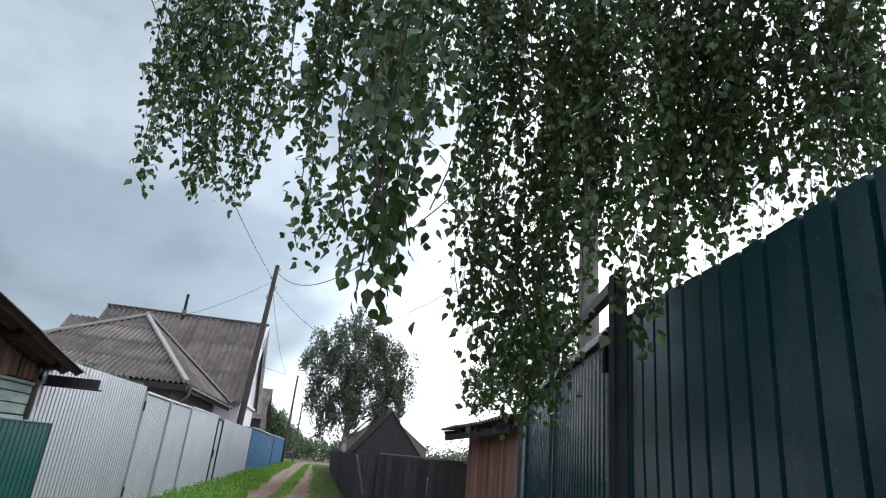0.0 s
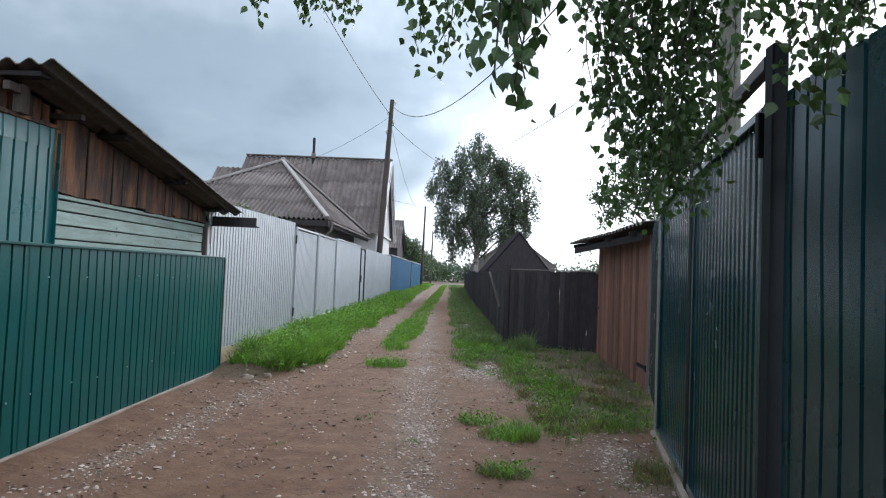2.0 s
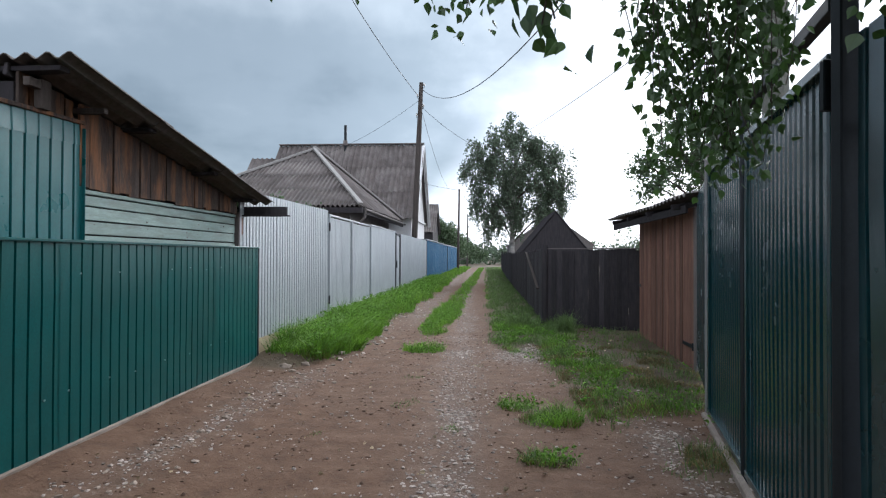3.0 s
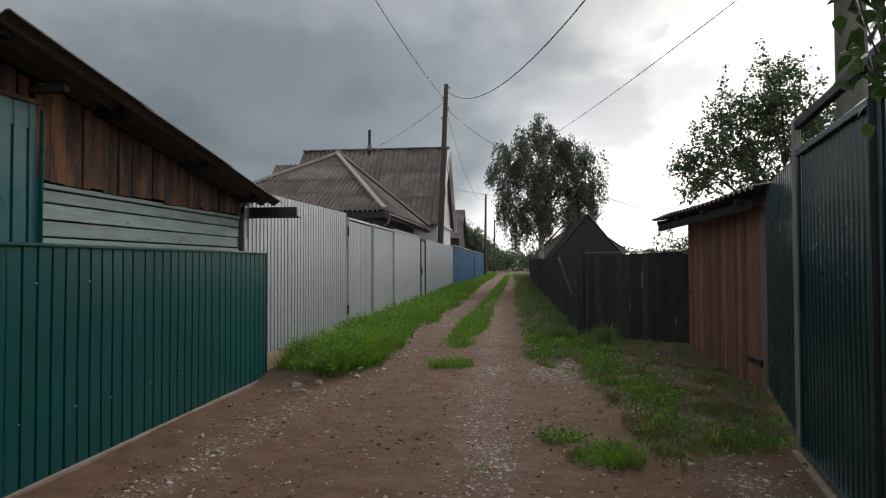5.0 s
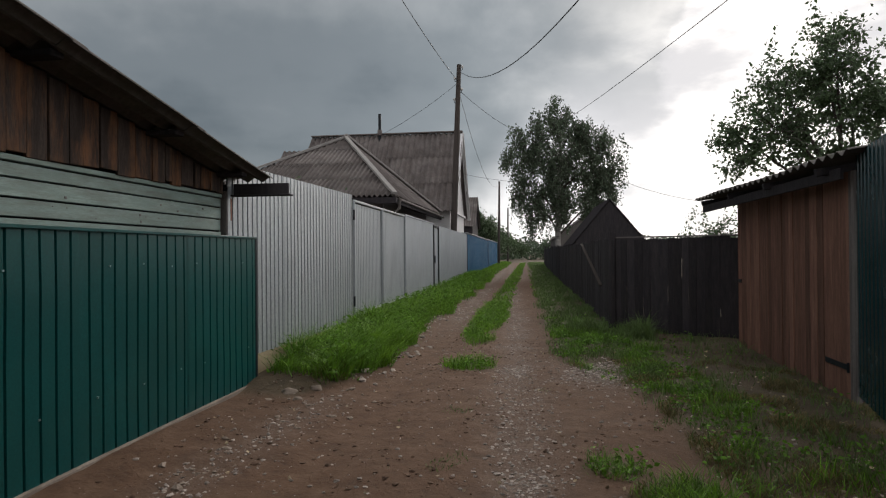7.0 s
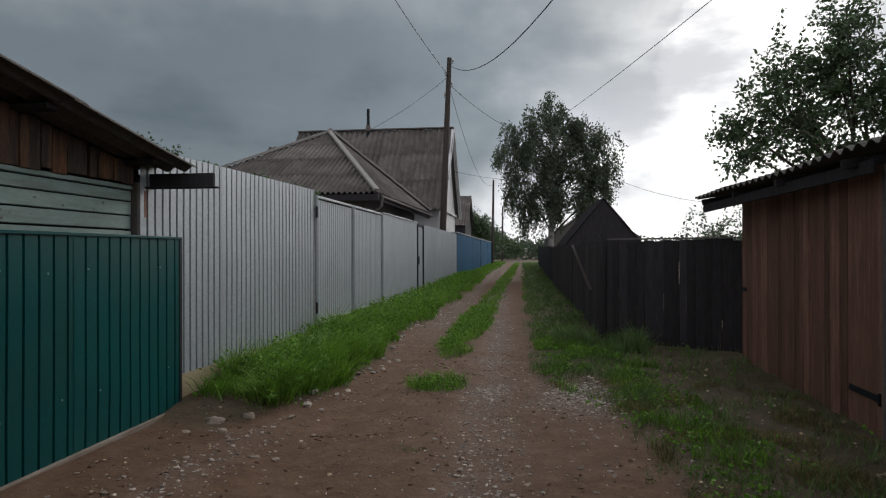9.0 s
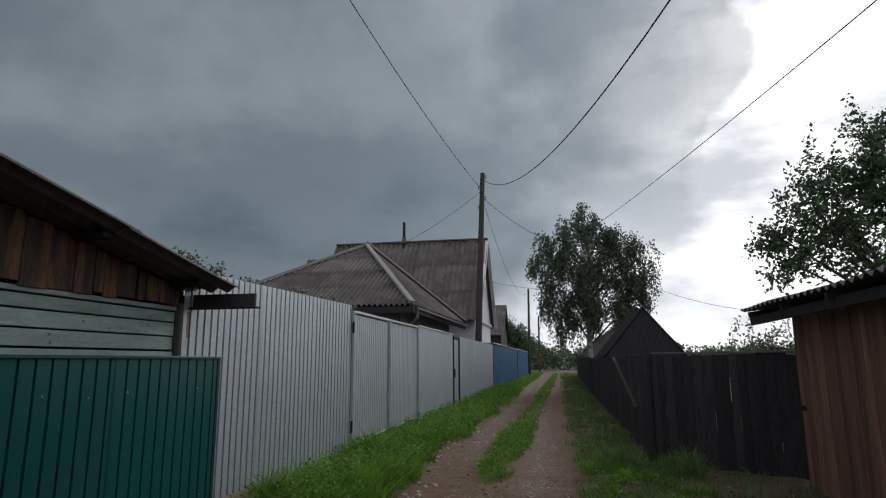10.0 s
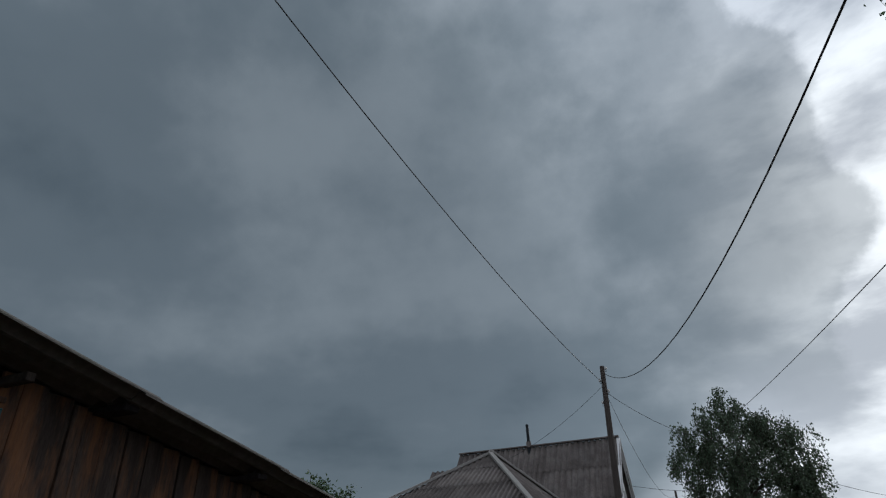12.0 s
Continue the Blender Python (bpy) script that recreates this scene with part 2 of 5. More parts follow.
BIRCH_LEAF = material("birch_leaves", (0.050, 0.100, 0.022), 0.42, second=(0.036, 0.078, 0.020), scale=9, grain=60, bump=0.1, bump_size=0.002, per_island=0.32, translucent=0.34)
# paler and greyer than the near birch: distance haze is mixed into this colour
HAZY_LEAF = material("hazy_distant_leaves", (0.080, 0.118, 0.066), 0.55, second=(0.062, 0.092, 0.054), scale=1.5, grain=12, bump=0, per_island=0.35, translucent=0.3)
APPLE_LEAF = material("apple_leaves", (0.075, 0.120, 0.050), 0.5, second=(0.056, 0.094, 0.042), scale=4, grain=30, bump=0, per_island=0.35, translucent=0.3)
GRASS = material("green_grass", (0.205, 0.385, 0.030), 0.5, spec=0.3, second=(0.075, 0.175, 0.020), scale=2.6, grain=9, bump=0, per_island=0.5, translucent=0.32)
# duller copy of the green grass, with the shade by the sheds in its colour
SHADE_GRASS = material("shaded_meadow_grass", (0.120, 0.215, 0.050), 0.55, second=(0.090, 0.140, 0.040), scale=1.6, grain=6, bump=0, per_island=0.38, translucent=0.32)
DRY_GRASS = material("dry_grass", (0.26, 0.195, 0.075), 0.7, second=(0.11, 0.10, 0.04), scale=2, grain=8, bump=0, per_island=0.35, translucent=0.25)
STONE = material("pale_gravel", (0.44, 0.385, 0.335), 0.85, second=(0.20, 0.165, 0.142), scale=12, grain=80, bump=0.3, bump_size=0.003, per_island=0.5)
FIELD_STONE = material("brown_fieldstone", (0.36, 0.29, 0.225), 0.85, second=(0.17, 0.132, 0.105), scale=9, grain=60, bump=0.5, bump_size=0.006)
LITTER = material("fallen_leaves_and_chips", (0.42, 0.36, 0.24), 0.8, second=(0.30, 0.22, 0.13), scale=8, grain=40, bump=0, per_island=0.5)
GLASS_DARK = material("dark_window_glass", (0.02, 0.022, 0.025), 0.08, bump=0, rough_var=0.02)
CLOD = material("earth_clods", (0.150, 0.098, 0.070), 0.95, second=(0.105, 0.066, 0.047), scale=15, grain=70, bump=0.4, per_island=0.4, spec=0.15)
SCREW = material("pale_screw_heads", (0.30, 0.42, 0.42), 0.35, metal=0.6, bump=0)
VERGE_WEED = material("broad_weed_leaves", (0.150, 0.310, 0.030), 0.6, spec=0.2, second=(0.080, 0.180, 0.022), scale=3, grain=10, bump=0, per_island=0.45, translucent=0.3)
WHITE_METAL = material("white_enamel", (0.72, 0.73, 0.74), 0.35, bump=0)


# ---- building blocks ----
ORIGIN = {}


def thing(name, at, label, category, group="", kind=""):
    ob = new(name)
    ob.empty_display_size = 0.2
    ob.location = at
    ORIGIN[ob] = Vector(at)
    return tagged(ob, label, category, group, kind)


def finish(name, mesh, mat, parent=None, label="", smooth=False):
    """Links a mesh given in world coordinates as one object, under a thing or a part."""
    base = ORIGIN[parent] if parent else Vector((0, 0, 0))
    mesh.transform(Matrix.Translation(-base))
    mesh.materials.append(mat)
    if smooth:
        mesh.shade_smooth()
    ob = new(name, mesh)
    if parent:
        ob.parent = parent
    ORIGIN[ob] = base
    if label:
        tagged(ob, label)
    return ob


def part(name, bm, mat, parent=None, label="", smooth=False):
    mesh = bpy.data.meshes.new(name)
    bm.normal_update()
    bm.to_mesh(mesh)
    bm.free()
    return finish(name, mesh, mat, parent, label, smooth)


def raw(name, verts, faces, mat, parent=None, label="", smooth=False):
    mesh = bpy.data.meshes.new(name)
    mesh.from_pydata(np.asarray(verts, float).tolist(), [], faces if isinstance(faces, list) else np.asarray(faces).tolist())
    mesh.update()
    return finish(name, mesh, mat, parent, label, smooth)


def box(bm, lo, hi, m=None, bevel=0.0):
    b = bmesh.new()
    bmesh.ops.create_cube(b, size=1)
    for v in b.verts:
        v.co = Vector([lo[i] + (v.co[i] + 0.5) * (hi[i] - lo[i]) for i in range(3)])
    if bevel:
        bmesh.ops.bevel(b, geom=b.edges[:], offset=bevel, segments=1, affect="EDGES")
    if m is not None:
        b.transform(m)
    me = bpy.data.meshes.new("tmp")
    b.to_mesh(me)
    b.free()
    bm.from_mesh(me)
    bpy.data.meshes.remove(me)
    return bm


def beam(bm, a, b, w, h, up=(0, 0, 1), bevel=0.004):
    """A bar of section w x h from a to b."""
    a, b = Vector(a), Vector(b)
    d = b - a
    x = d.normalized()
    y = Vector(up).cross(x).normalized()
    z = x.cross(y)
    m = Matrix.Translation(a) @ Matrix((x, y, z)).transposed().to_4x4()
    return box(bm, (0, -w / 2, -h / 2), (d.length, w / 2, h / 2), m, bevel)


def tube(bm, pts, radii, sides=8, caps=True):
    """A tapered tube along points."""
    rings = []
    pts = [Vector(p) for p in pts]
    for i, p in enumerate(pts):
        d = (pts[min(i + 1, len(pts) - 1)] - pts[max(i - 1, 0)]).normalized()
        x = d.cross(Vector((0.31, 0.92, 0.2))).normalized()
        y = d.cross(x)
        r = radii[i] if isinstance(radii, (list, tuple)) else radii
        rings.append([bm.verts.new(p + r * (math.cos(6.2832 * k / sides) * x + math.sin(6.2832 * k / sides) * y)) for k in range(sides)])
    for a, b in zip(rings, rings[1:]):
        for k in range(sides):
            bm.faces.new((a[k], a[(k + 1) % sides], b[(k + 1) % sides], b[k]))
    if caps:
        bm.faces.new(rings[0][::-1])
        bm.faces.new(rings[-1])
    return bm


class Line:
    """A vertical plane over the ground: s metres along it, d metres out of it, z up."""
    def __init__(self, a, b, out):
        self.a = Vector((*a, 0))
        self.u = (Vector((*b, 0)) - self.a).normalized()
        self.n = Vector((-self.u.y, self.u.x, 0)) * out
        self.length = (Vector((*b, 0)) - self.a).length

    def at(self, s, d, z):
        p = self.a + self.u * s + self.n * d
        return Vector((p.x, p.y, z))

    def matrix(self):
        return Matrix.Translation(self.a) @ Matrix((self.u, self.n, Vector((0, 0, 1)))).transposed().to_4x4()


def rib_profile(s0, s1, pitch, crest, groove, depth):
    """Points (s, d) of a trapezoid-ribbed sheet from s0 to s1."""
    side = (pitch - crest - groove) / 2
    pts, s = [], s0
    steps = [(crest, 0.0), (side, -depth), (groove, -depth), (side, 0.0)]
    pts.append((s, 0.0))
    while s < s1 - 1e-4:
        for ds, d in steps:
            s += ds
            pts.append((min(s, s1), d))
            if s >= s1 - 1e-4:
                break
    return pts


def ribbed_sheet(name, line, s0, s1, z0, z1, mat, parent, pitch=0.118, crest=0.088, groove=0.016, depth=0.010, off=0.0, lean=0.0, wave=0.0):
    """One ribbed steel sheet; z0 and z1 may be numbers or functions of s."""
    f0 = z0 if callable(z0) else (lambda s: z0)
    f1 = z1 if callable(z1) else (lambda s: z1)
    prof = rib_profile(s0, s1, pitch, crest, groove, depth)
    rows = 4
    v, f = [], []
    n = len(prof)
    for side in (0.0, -0.0016):
        for r in range(rows + 1):
            k = r / rows
            for s, d in prof:
                z = f0(s) * (1 - k) + f1(s) * k
                bulge = wave * noise.noise(Vector((s * 1.7 + line.a.y, z * 1.9, 3.3)))
                v.append(line.at(s, off + d + side + lean * (z - f0(s)) + bulge, z))
    m = n * (rows + 1)
    for r in range(rows):
        for i in range(n - 1):
            a = r * n + i
            f.append((a, a + 1, a + 1 + n, a + n))
            f.append((m + a + n, m + a + 1 + n, m + a + 1, m + a))
    for i in range(n - 1):
        f.append((i + 1, i, m + i, m + i + 1))
        a = rows * n + i
        f.append((a, a + 1, m + a + 1, m + a))
    return raw(name, v, f, mat, parent)


def corrugated(name, o, u, v, u0, u1, v0, v1, mat, parent, vmax=None, pitch=0.15, amp=0.022, lift=0.0, sag=0.0, thick=0.008, step=6):
    """A wave-profile roof sheet: o corner, u along the eave, v up the slope; vmax(u) cuts it at a hip."""
    o, u, v = Vector(o), Vector(u).normalized(), Vector(v).normalized()
    nrm = u.cross(v).normalized()
    if nrm.z < 0:
        nrm = -nrm
    cols = max(2, int(round((u1 - u0) / pitch * step)) + 1)
    rows = 3
    top, faces = [], []
    for side in (0.0, -thick):
        for i in range(cols):
            uu = u0 + (u1 - u0) * i / (cols - 1)
            hi = max(v0, min(v1, vmax(uu))) if vmax else v1
            h = amp * math.sin(6.2832 * uu / pitch)
            for j in range(rows + 1):
                k = j / rows
                vv = v0 + (hi - v0) * k
                top.append(o + u * uu + v * vv + nrm * (h + lift * (1 - k) + side + sag * noise.noise(Vector((uu, vv, 1.7)))))
    m, w = cols * (rows + 1), rows + 1
    for i in range(cols - 1):
        for j in range(rows):
            a = i * w + j
            faces.append((a, a + w, a + w + 1, a + 1))
            faces.append((m + a + 1, m + a + w + 1, m + a + w, m + a))
        a = i * w
        faces.append((a + w, a, m + a, m + a + w))
        b = a + rows
        faces.append((b, b + w, m + b + w, m + b))
    for a in range(rows):
        faces.append((a, a + 1, m + a + 1, m + a))
        e = (cols - 1) * w + a
        faces.append((e + 1, e, m + e, m + e + 1))
    return raw(name, top, faces, mat, parent, smooth=False)


def leaves(centres, dirs, sizes, rng, shape="birch", fine=False):
    """Vertices and faces of many small pointed leaves, folded along the midrib: stalk end, pointing way, length."""
    n = len(centres)
    d = dirs / np.linalg.norm(dirs, axis=1, keepdims=True)
    side = np.cross(d, rng.normal(size=(n, 3)))
    side /= np.linalg.norm(side, axis=1, keepdims=True) + 1e-9
    up = np.cross(side, d)
    L = sizes[:, None]
    k = rng.uniform(0.85, 1.15, (n, 1))
    curl = rng.uniform(-0.06, 0.18, (n, 1))

    def at(along, out, lift):
        return centres + L * (d * along + side * out * k + up * (lift - curl * along * along))

    if fine:
        wide = ((0.10, 0.20), (0.27, 0.37), (0.50, 0.31), (0.76, 0.13)) if shape == "birch" else ((0.12, 0.14), (0.35, 0.28), (0.62, 0.27), (0.85, 0.12))
        rows = [at(0, 0, 0)]
        for s in (1, -1):
            rows += [at(u, s * w, 0.22 * w) for u, w in wide]
        rows += [at(0.27, 0, 0), at(0.50, 0, 0), at(1.0, 0, 0)]
        base = np.stack(rows, 1).reshape(-1, 3)
        j = (np.arange(n) * 12)[:, None]
        quads = np.array([[0, 9, 2, 1], [9, 10, 3, 2], [10, 11, 4, 3], [0, 5, 6, 9], [9, 6, 7, 10], [10, 7, 8, 11]])
        return base, (j[:, None] + quads[None]).reshape(-1, 4).tolist()
    w, u1 = (0.38, 0.30) if shape == "birch" else (0.29, 0.42)
    rows = [at(0, 0, 0), at(u1, w, 0.08), at(0.70, w * 0.6, 0.05), at(1.0, 0, 0), at(0.70, -w * 0.6, 0.05), at(u1, -w, 0.08), at(0.55, 0, 0)]
    base = np.stack(rows, 1).reshape(-1, 3)
    j = (np.arange(n) * 7)[:, None]
    faces = np.concatenate([j + np.array([[0, 6, 2, 1]]), j + np.array([[0, 5, 4, 6]])], 0).tolist()
    faces += np.concatenate([j + np.array([[6, 3, 2]]), j + np.array([[6, 4, 3]])], 0).tolist()
    return base, faces


def blades(points, heights, widths, rng, lean=0.5):
    """Grass blades: root points, heights, widths."""
    n = len(points)
    a = rng.uniform(0, 6.2832, n)
    side = np.stack([np.cos(a), np.sin(a), 0 * a], 1) * widths[:, None] / 2
    b = rng.uniform(0, 6.2832, n)
    bend = np.stack([np.cos(b), np.sin(b), 0 * b], 1) * (heights * rng.uniform(0.1, lean, n))[:, None]
    h = np.stack([0 * a, 0 * a, heights], 1)
    m = points + h * 0.55 + bend * 0.35
    t = points + h * rng.uniform(0.80, 1.0, n)[:, None] + bend
    verts = np.stack([points - side, points + side, m + side * 0.75, m - side * 0.75, t], 1).reshape(-1, 3)
    k = (np.arange(n) * 5)[:, None]
    faces = (k + np.array([[0, 1, 2, 3]])).tolist() + (k + np.array([[3, 2, 4]])).tolist()
    return verts, faces


# ---- the ground ----
def smooth_step(a, b, v):
    k = min(1.0, max(0.0, (v - a) / (b - a)))
    return k * k * (3 - 2 * k)


def verge_edge(y):
    """x of the edge of the grass under the grey fence."""
    return -2.43 + 0.55 * smooth_step(7.2, 9.0, y) - 0.1 * smooth_step(9.5, 12, y) + 0.10 * math.sin(y * 1.3) * smooth_step(8, 10, y) + 0.006 * (y - 10) * (y > 10)


def right_edge(y):
    """x of the edge of the grass on the other side of the lane."""
    return 0.95 - 0.85 * smooth_step(6.8, 10.8, y) + 0.06 * math.sin(y * 1.7) + 0.004 * max(0, y - 12)


def ground_z(x, y):
    near = smooth_step(120, 40, y) if y > 40 else 1.0
    z = 0.018 * noise.noise(Vector((x * 1.3, y * 1.1, 0.0))) + 0.013 * noise.noise(Vector((x * 4.1, y * 3.0, 5.0))) + 0.007 * noise.noise(Vector((x * 9.0, y * 7.0, 8.0)))
    if -3.4 < x < 3.5 and y > -3:
        z -= 0.035 * math.exp(-((x + 1.55) / 0.28) ** 2) + 0.035 * math.exp(-((x + 0.25) / 0.28) ** 2)
    v = smooth_step(verge_edge(y) + 0.15, verge_edge(y) - 0.6, x) * smooth_step(7.2, 8.2, y)
    z += 0.13 * v
    z += 0.05 * smooth_step(-2.35, -2.95, x) * smooth_step(7.8, 7.0, y)
    z += 0.05 * smooth_step(right_edge(y) - 0.1, right_edge(y) + 0.8, x)
    return z * near


def grass_at(x, y):
    """How grassy the soil is, 0 to 1."""
    g = smooth_step(verge_edge(y) + 0.08, verge_edge(y) - 0.12, x) * smooth_step(7.35, 7.7, y)
    if y > 10.2:
        c = -0.92 + 0.012 * (y - 12)
        half = (0.27 + 0.10 * noise.noise(Vector((1.7, y * 0.9, 4)))) * smooth_step(10.2, 12.0, y)
        g = max(g, smooth_step(half + 0.1, half - 0.1, abs(x - c)) * smooth_step(-0.15, 0.25, noise.noise(Vector((x * 1.2, y * 0.8, 9))) + 0.1 + 0.5 * smooth_step(12, 20, y)))
    g = max(g, smooth_step(0.36, 0.26, math.hypot((x + 0.88) * 1.0, (y - 9.35) * 0.85)))
    if y > 5.0:
        g = max(g, smooth_step(right_edge(y) - 0.1, right_edge(y) + 0.25, x) * smooth_step(5.2, 6.4, y + 0.6 * noise.noise(Vector((x * 1.5, y * 1.5, 2)))))
    g = max(g, smooth_step(0.26, 0.14, math.hypot(x - 0.48, (y - 4.45) * 1.3)))
    g = max(g, 0.8 * smooth_step(0.36, 0.16, math.hypot(x - 0.62, y - 5.5)))
    g = max(g, 0.9 * smooth_step(0.26, 0.12, math.hypot(x - 0.34, y - 6.0)))
    g = max(g, 0.75 * smooth_step(0.35, 0.1, math.hypot(x - 1.62, (y - 4.2) * 0.45)))
    if x < -3.3 or x > 3.6 or y > 75:
        g = 1.0
    return g


def gravel_at(x, y):
    g = 0.58 * math.exp(-((x + 0.22 + 0.02 * (y - 5)) / 0.26) ** 2) * smooth_step(2.0, 4.0, y)
    g = max(g, 0.34 * math.exp(-((x + 2.28 - 0.08 * (y - 5)) / 0.22) ** 2) * smooth_step(8.5, 6.5, y))
    g = max(g, 0.55 * math.exp(-((x + 1.55) / 0.30) ** 2) * smooth_step(11, 15, y))
    g = max(g, 0.8 * math.exp(-(math.hypot((x - 0.55) / 0.45, (y - 9.1) / 0.8)) ** 2))
    g = max(g, 0.6 * math.exp(-((x - 1.45) / 0.25) ** 2) * smooth_step(6.0, 5.0, y))
    return g * (0.55 + 0.9 * max(0, noise.noise(Vector((x * 2.2, y * 1.6, 4))) + 0.45))


def ground_material():
    m = bpy.data.materials.new("trodden_earth_lane")
    m.use_nodes = True
    nt = m.node_tree
    N, L = nt.nodes.new, nt.links.new
    bsdf = nt.nodes["Principled BSDF"]
    tc = N("ShaderNodeTexCoord")

    def tex(kind, s, **kw):
        n = N(kind)
        n.inputs["Scale"].default_value = s
        for k, v in kw.items():
            n.inputs[k].default_value = v
        L(tc.outputs["Object"], n.inputs["Vector"])
        return n

    def ramp(v, stops):
        n = N("ShaderNodeValToRGB")
        while len(n.color_ramp.elements) < len(stops):
            n.color_ramp.elements.new(0.5)
        for e, (p, c) in zip(n.color_ramp.elements, stops):
            e.position, e.color = p, (*c, 1)
        L(v, n.inputs[0])
        return n.outputs[0]

    def mix(fac, a, b):
        n = N("ShaderNodeMix")
        n.data_type = "RGBA"
        for s, v in ((0, fac), (6, a), (7, b)):
            L(v, n.inputs[s])
        return n.outputs[2]

    def op(kind, a, b):
        n = N("ShaderNodeMath")
        n.operation, n.use_clamp = kind, kind != "ADD"
        for i, v in enumerate((a, b)):
            if isinstance(v, float):
                n.inputs[i].default_value = v
            else:
                L(v, n.inputs[i])
        return n.outputs[0]

    big, mid, small = tex("ShaderNodeTexNoise", 0.9, Detail=6.0), tex("ShaderNodeTexNoise", 4.6, Detail=9.0, Roughness=0.72), tex("ShaderNodeTexNoise", 60.0, Detail=5.0, Roughness=0.7)
    earth = mix(op("MULTIPLY", big.outputs[0], 0.75), ramp(mid.outputs[0], [(0.34, (0.053, 0.026, 0.0135)), (0.52, (0.103, 0.053, 0.0285)), (0.68, (0.160, 0.086, 0.048))]),
                ramp(small.outputs[0], [(0.32, (0.040, 0.023, 0.013)), (0.70, (0.141, 0.078, 0.044))]))
    vor = tex("ShaderNodeTexVoronoi", 42.0, Randomness=1.0)
    grav = mix(op("MULTIPLY", small.outputs[0], 0.7), ramp(vor.outputs["Color"], [(0.2, (0.078, 0.052, 0.038)), (0.85, (0.20, 0.152, 0.124))]),
               ramp(mid.outputs[0], [(0.3, (0.082, 0.053, 0.039)), (0.7, (0.155, 0.112, 0.090))]))
    soil = ramp(mid.outputs[0], [(0.3, (0.045, 0.034, 0.020)), (0.7, (0.095, 0.070, 0.041))])
    a1, a2 = N("ShaderNodeAttribute"), N("ShaderNodeAttribute")
    a1.attribute_name, a2.attribute_name = "gravel", "grass"
    fade = op("SUBTRACT", mid.outputs[0], 0.5)
    c = mix(op("MULTIPLY", op("ADD", a1.outputs["Fac"], fade), 1.0), earth, grav)
    c = mix(op("MULTIPLY", op("ADD", a2.outputs["Fac"], fade), 1.0), c, soil)
    L(c, bsdf.inputs["Base Color"])
    bsdf.inputs["Roughness"].default_value = 0.88
    bsdf.inputs["Specular IOR Level"].default_value = 0.3
    b1, b2 = N("ShaderNodeBump"), N("ShaderNodeBump")
    b1.inputs["Strength"].default_value, b1.inputs["Distance"].default_value = 1.0, 0.035
    b2.inputs["Strength"].default_value, b2.inputs["Distance"].default_value = 0.5, 0.006
    L(mid.outputs[0], b1.inputs["Height"])
    L(small.outputs[0], b2.inputs["Height"])
    L(b1.outputs[0], b2.inputs["Normal"])
    L(b2.outputs[0], bsdf.inputs["Normal"])
    return m


def build_ground():
    xs = sorted(set([-1500, -600, -200, -80, -40, -20, -12, -8, -6, -5, -4.2] + [round(-3.6 + 0.08 * i, 3) for i in range(96)] + [4.6, 5.5, 7, 9, 12, 20, 40, 80, 200, 600, 1500]))
    ys = sorted(set([-1500, -400, -120, -50, -25, -12, -8, -5, -3, -1.5, 0, 0.7, 1.2] + [round(1.6 + 0.09 * i, 3) for i in range(140)]
                    + [round(14.3 + 0.3 * i, 3) for i in range(60)] + [33 + 1.5 * i for i in range(35)] + [90, 100, 120, 160, 250, 500, 1000, 2000]))
    verts = [(x, y, ground_z(x, y)) for y in ys for x in xs]
    w = len(xs)
    faces = [(j * w + i, j * w + i + 1, (j + 1) * w + i + 1, (j + 1) * w + i) for j in range(len(ys) - 1) for i in range(w - 1)]
    ob = raw("ground", verts, faces, ground_material(), smooth=True)
    for name, fn in (("gravel", gravel_at), ("grass", grass_at)):
        at = ob.data.attributes.new(name, "FLOAT", "POINT")
        at.data.foreach_set("value", [fn(x, y) for x, y, z in verts])
    tagged(ob, "unpaved earth lane with two wheel tracks and gravel", "ground", kind="structure")


build_ground()


# ---- ribbed steel fences ----
def low_green_fence():
    line = Line((-3.005, 0.6), (-2.975, 7.93), -1)
    f = thing("low_green_fence", line.at(3.5, 0, 0), "dark green ribbed steel fence standing along the earth lane", "fence")
    n = 6
    w = line.length / n
    for i in range(n):
        ribbed_sheet("metal_sheet", line, w * i - (0.02 if i else 0), w * (i + 1), 0.03, 1.535, GREEN_PAINT, f, crest=0.098, groove=0.012, depth=0.016, wave=0.008, off=0.003 * (i % 2))
    bm = bmesh.new()
    beam(bm, line.at(0, 0.004, 1.542), line.at(line.length, 0.004, 1.542), 0.035, 0.022)
    part("top_cap", bm, GREEN_PAINT, f)
    bm = bmesh.new()
    beam(bm, line.at(line.length + 0.012, -0.012, 0.0), line.at(line.length + 0.012, -0.012, 1.55), 0.045, 0.045, up=(0, 1, 0))
    part("end_post", bm, DARK_STEEL, f)
    for z in (0.4, 1.2):
        bm = bmesh.new()
        beam(bm, line.at(0, -0.027, z), line.at(line.length, -0.027, z), 0.02, 0.04)
        part("rail", bm, DARK_STEEL, f)
    bm = bmesh.new()
    beam(bm, line.at(0, 0.014, 0.02), line.at(line.length, 0.014, 0.02), 0.036, 0.10)
    part("base_board", bm, CONCRETE, f, "pale worn board along the foot of the fence")
    bm = bmesh.new()
    rng = random.Random(4)
    for z in (0.45, 1.30):
        s = 0.2
        while s < line.length - 0.1:
            p = line.at(s, 0.004, z + rng.uniform(-0.015, 0.015))
            box(bm, p - Vector((0.004, 0.006, 0.006)), p + Vector((0.005, 0.006, 0.006)))
            s += rng.choice((0.236, 0.354, 0.472, 0.826))
    tagged(part("screw_heads", bm, SCREW, f, "pale screw heads in the green sheets"), kind="stuff")


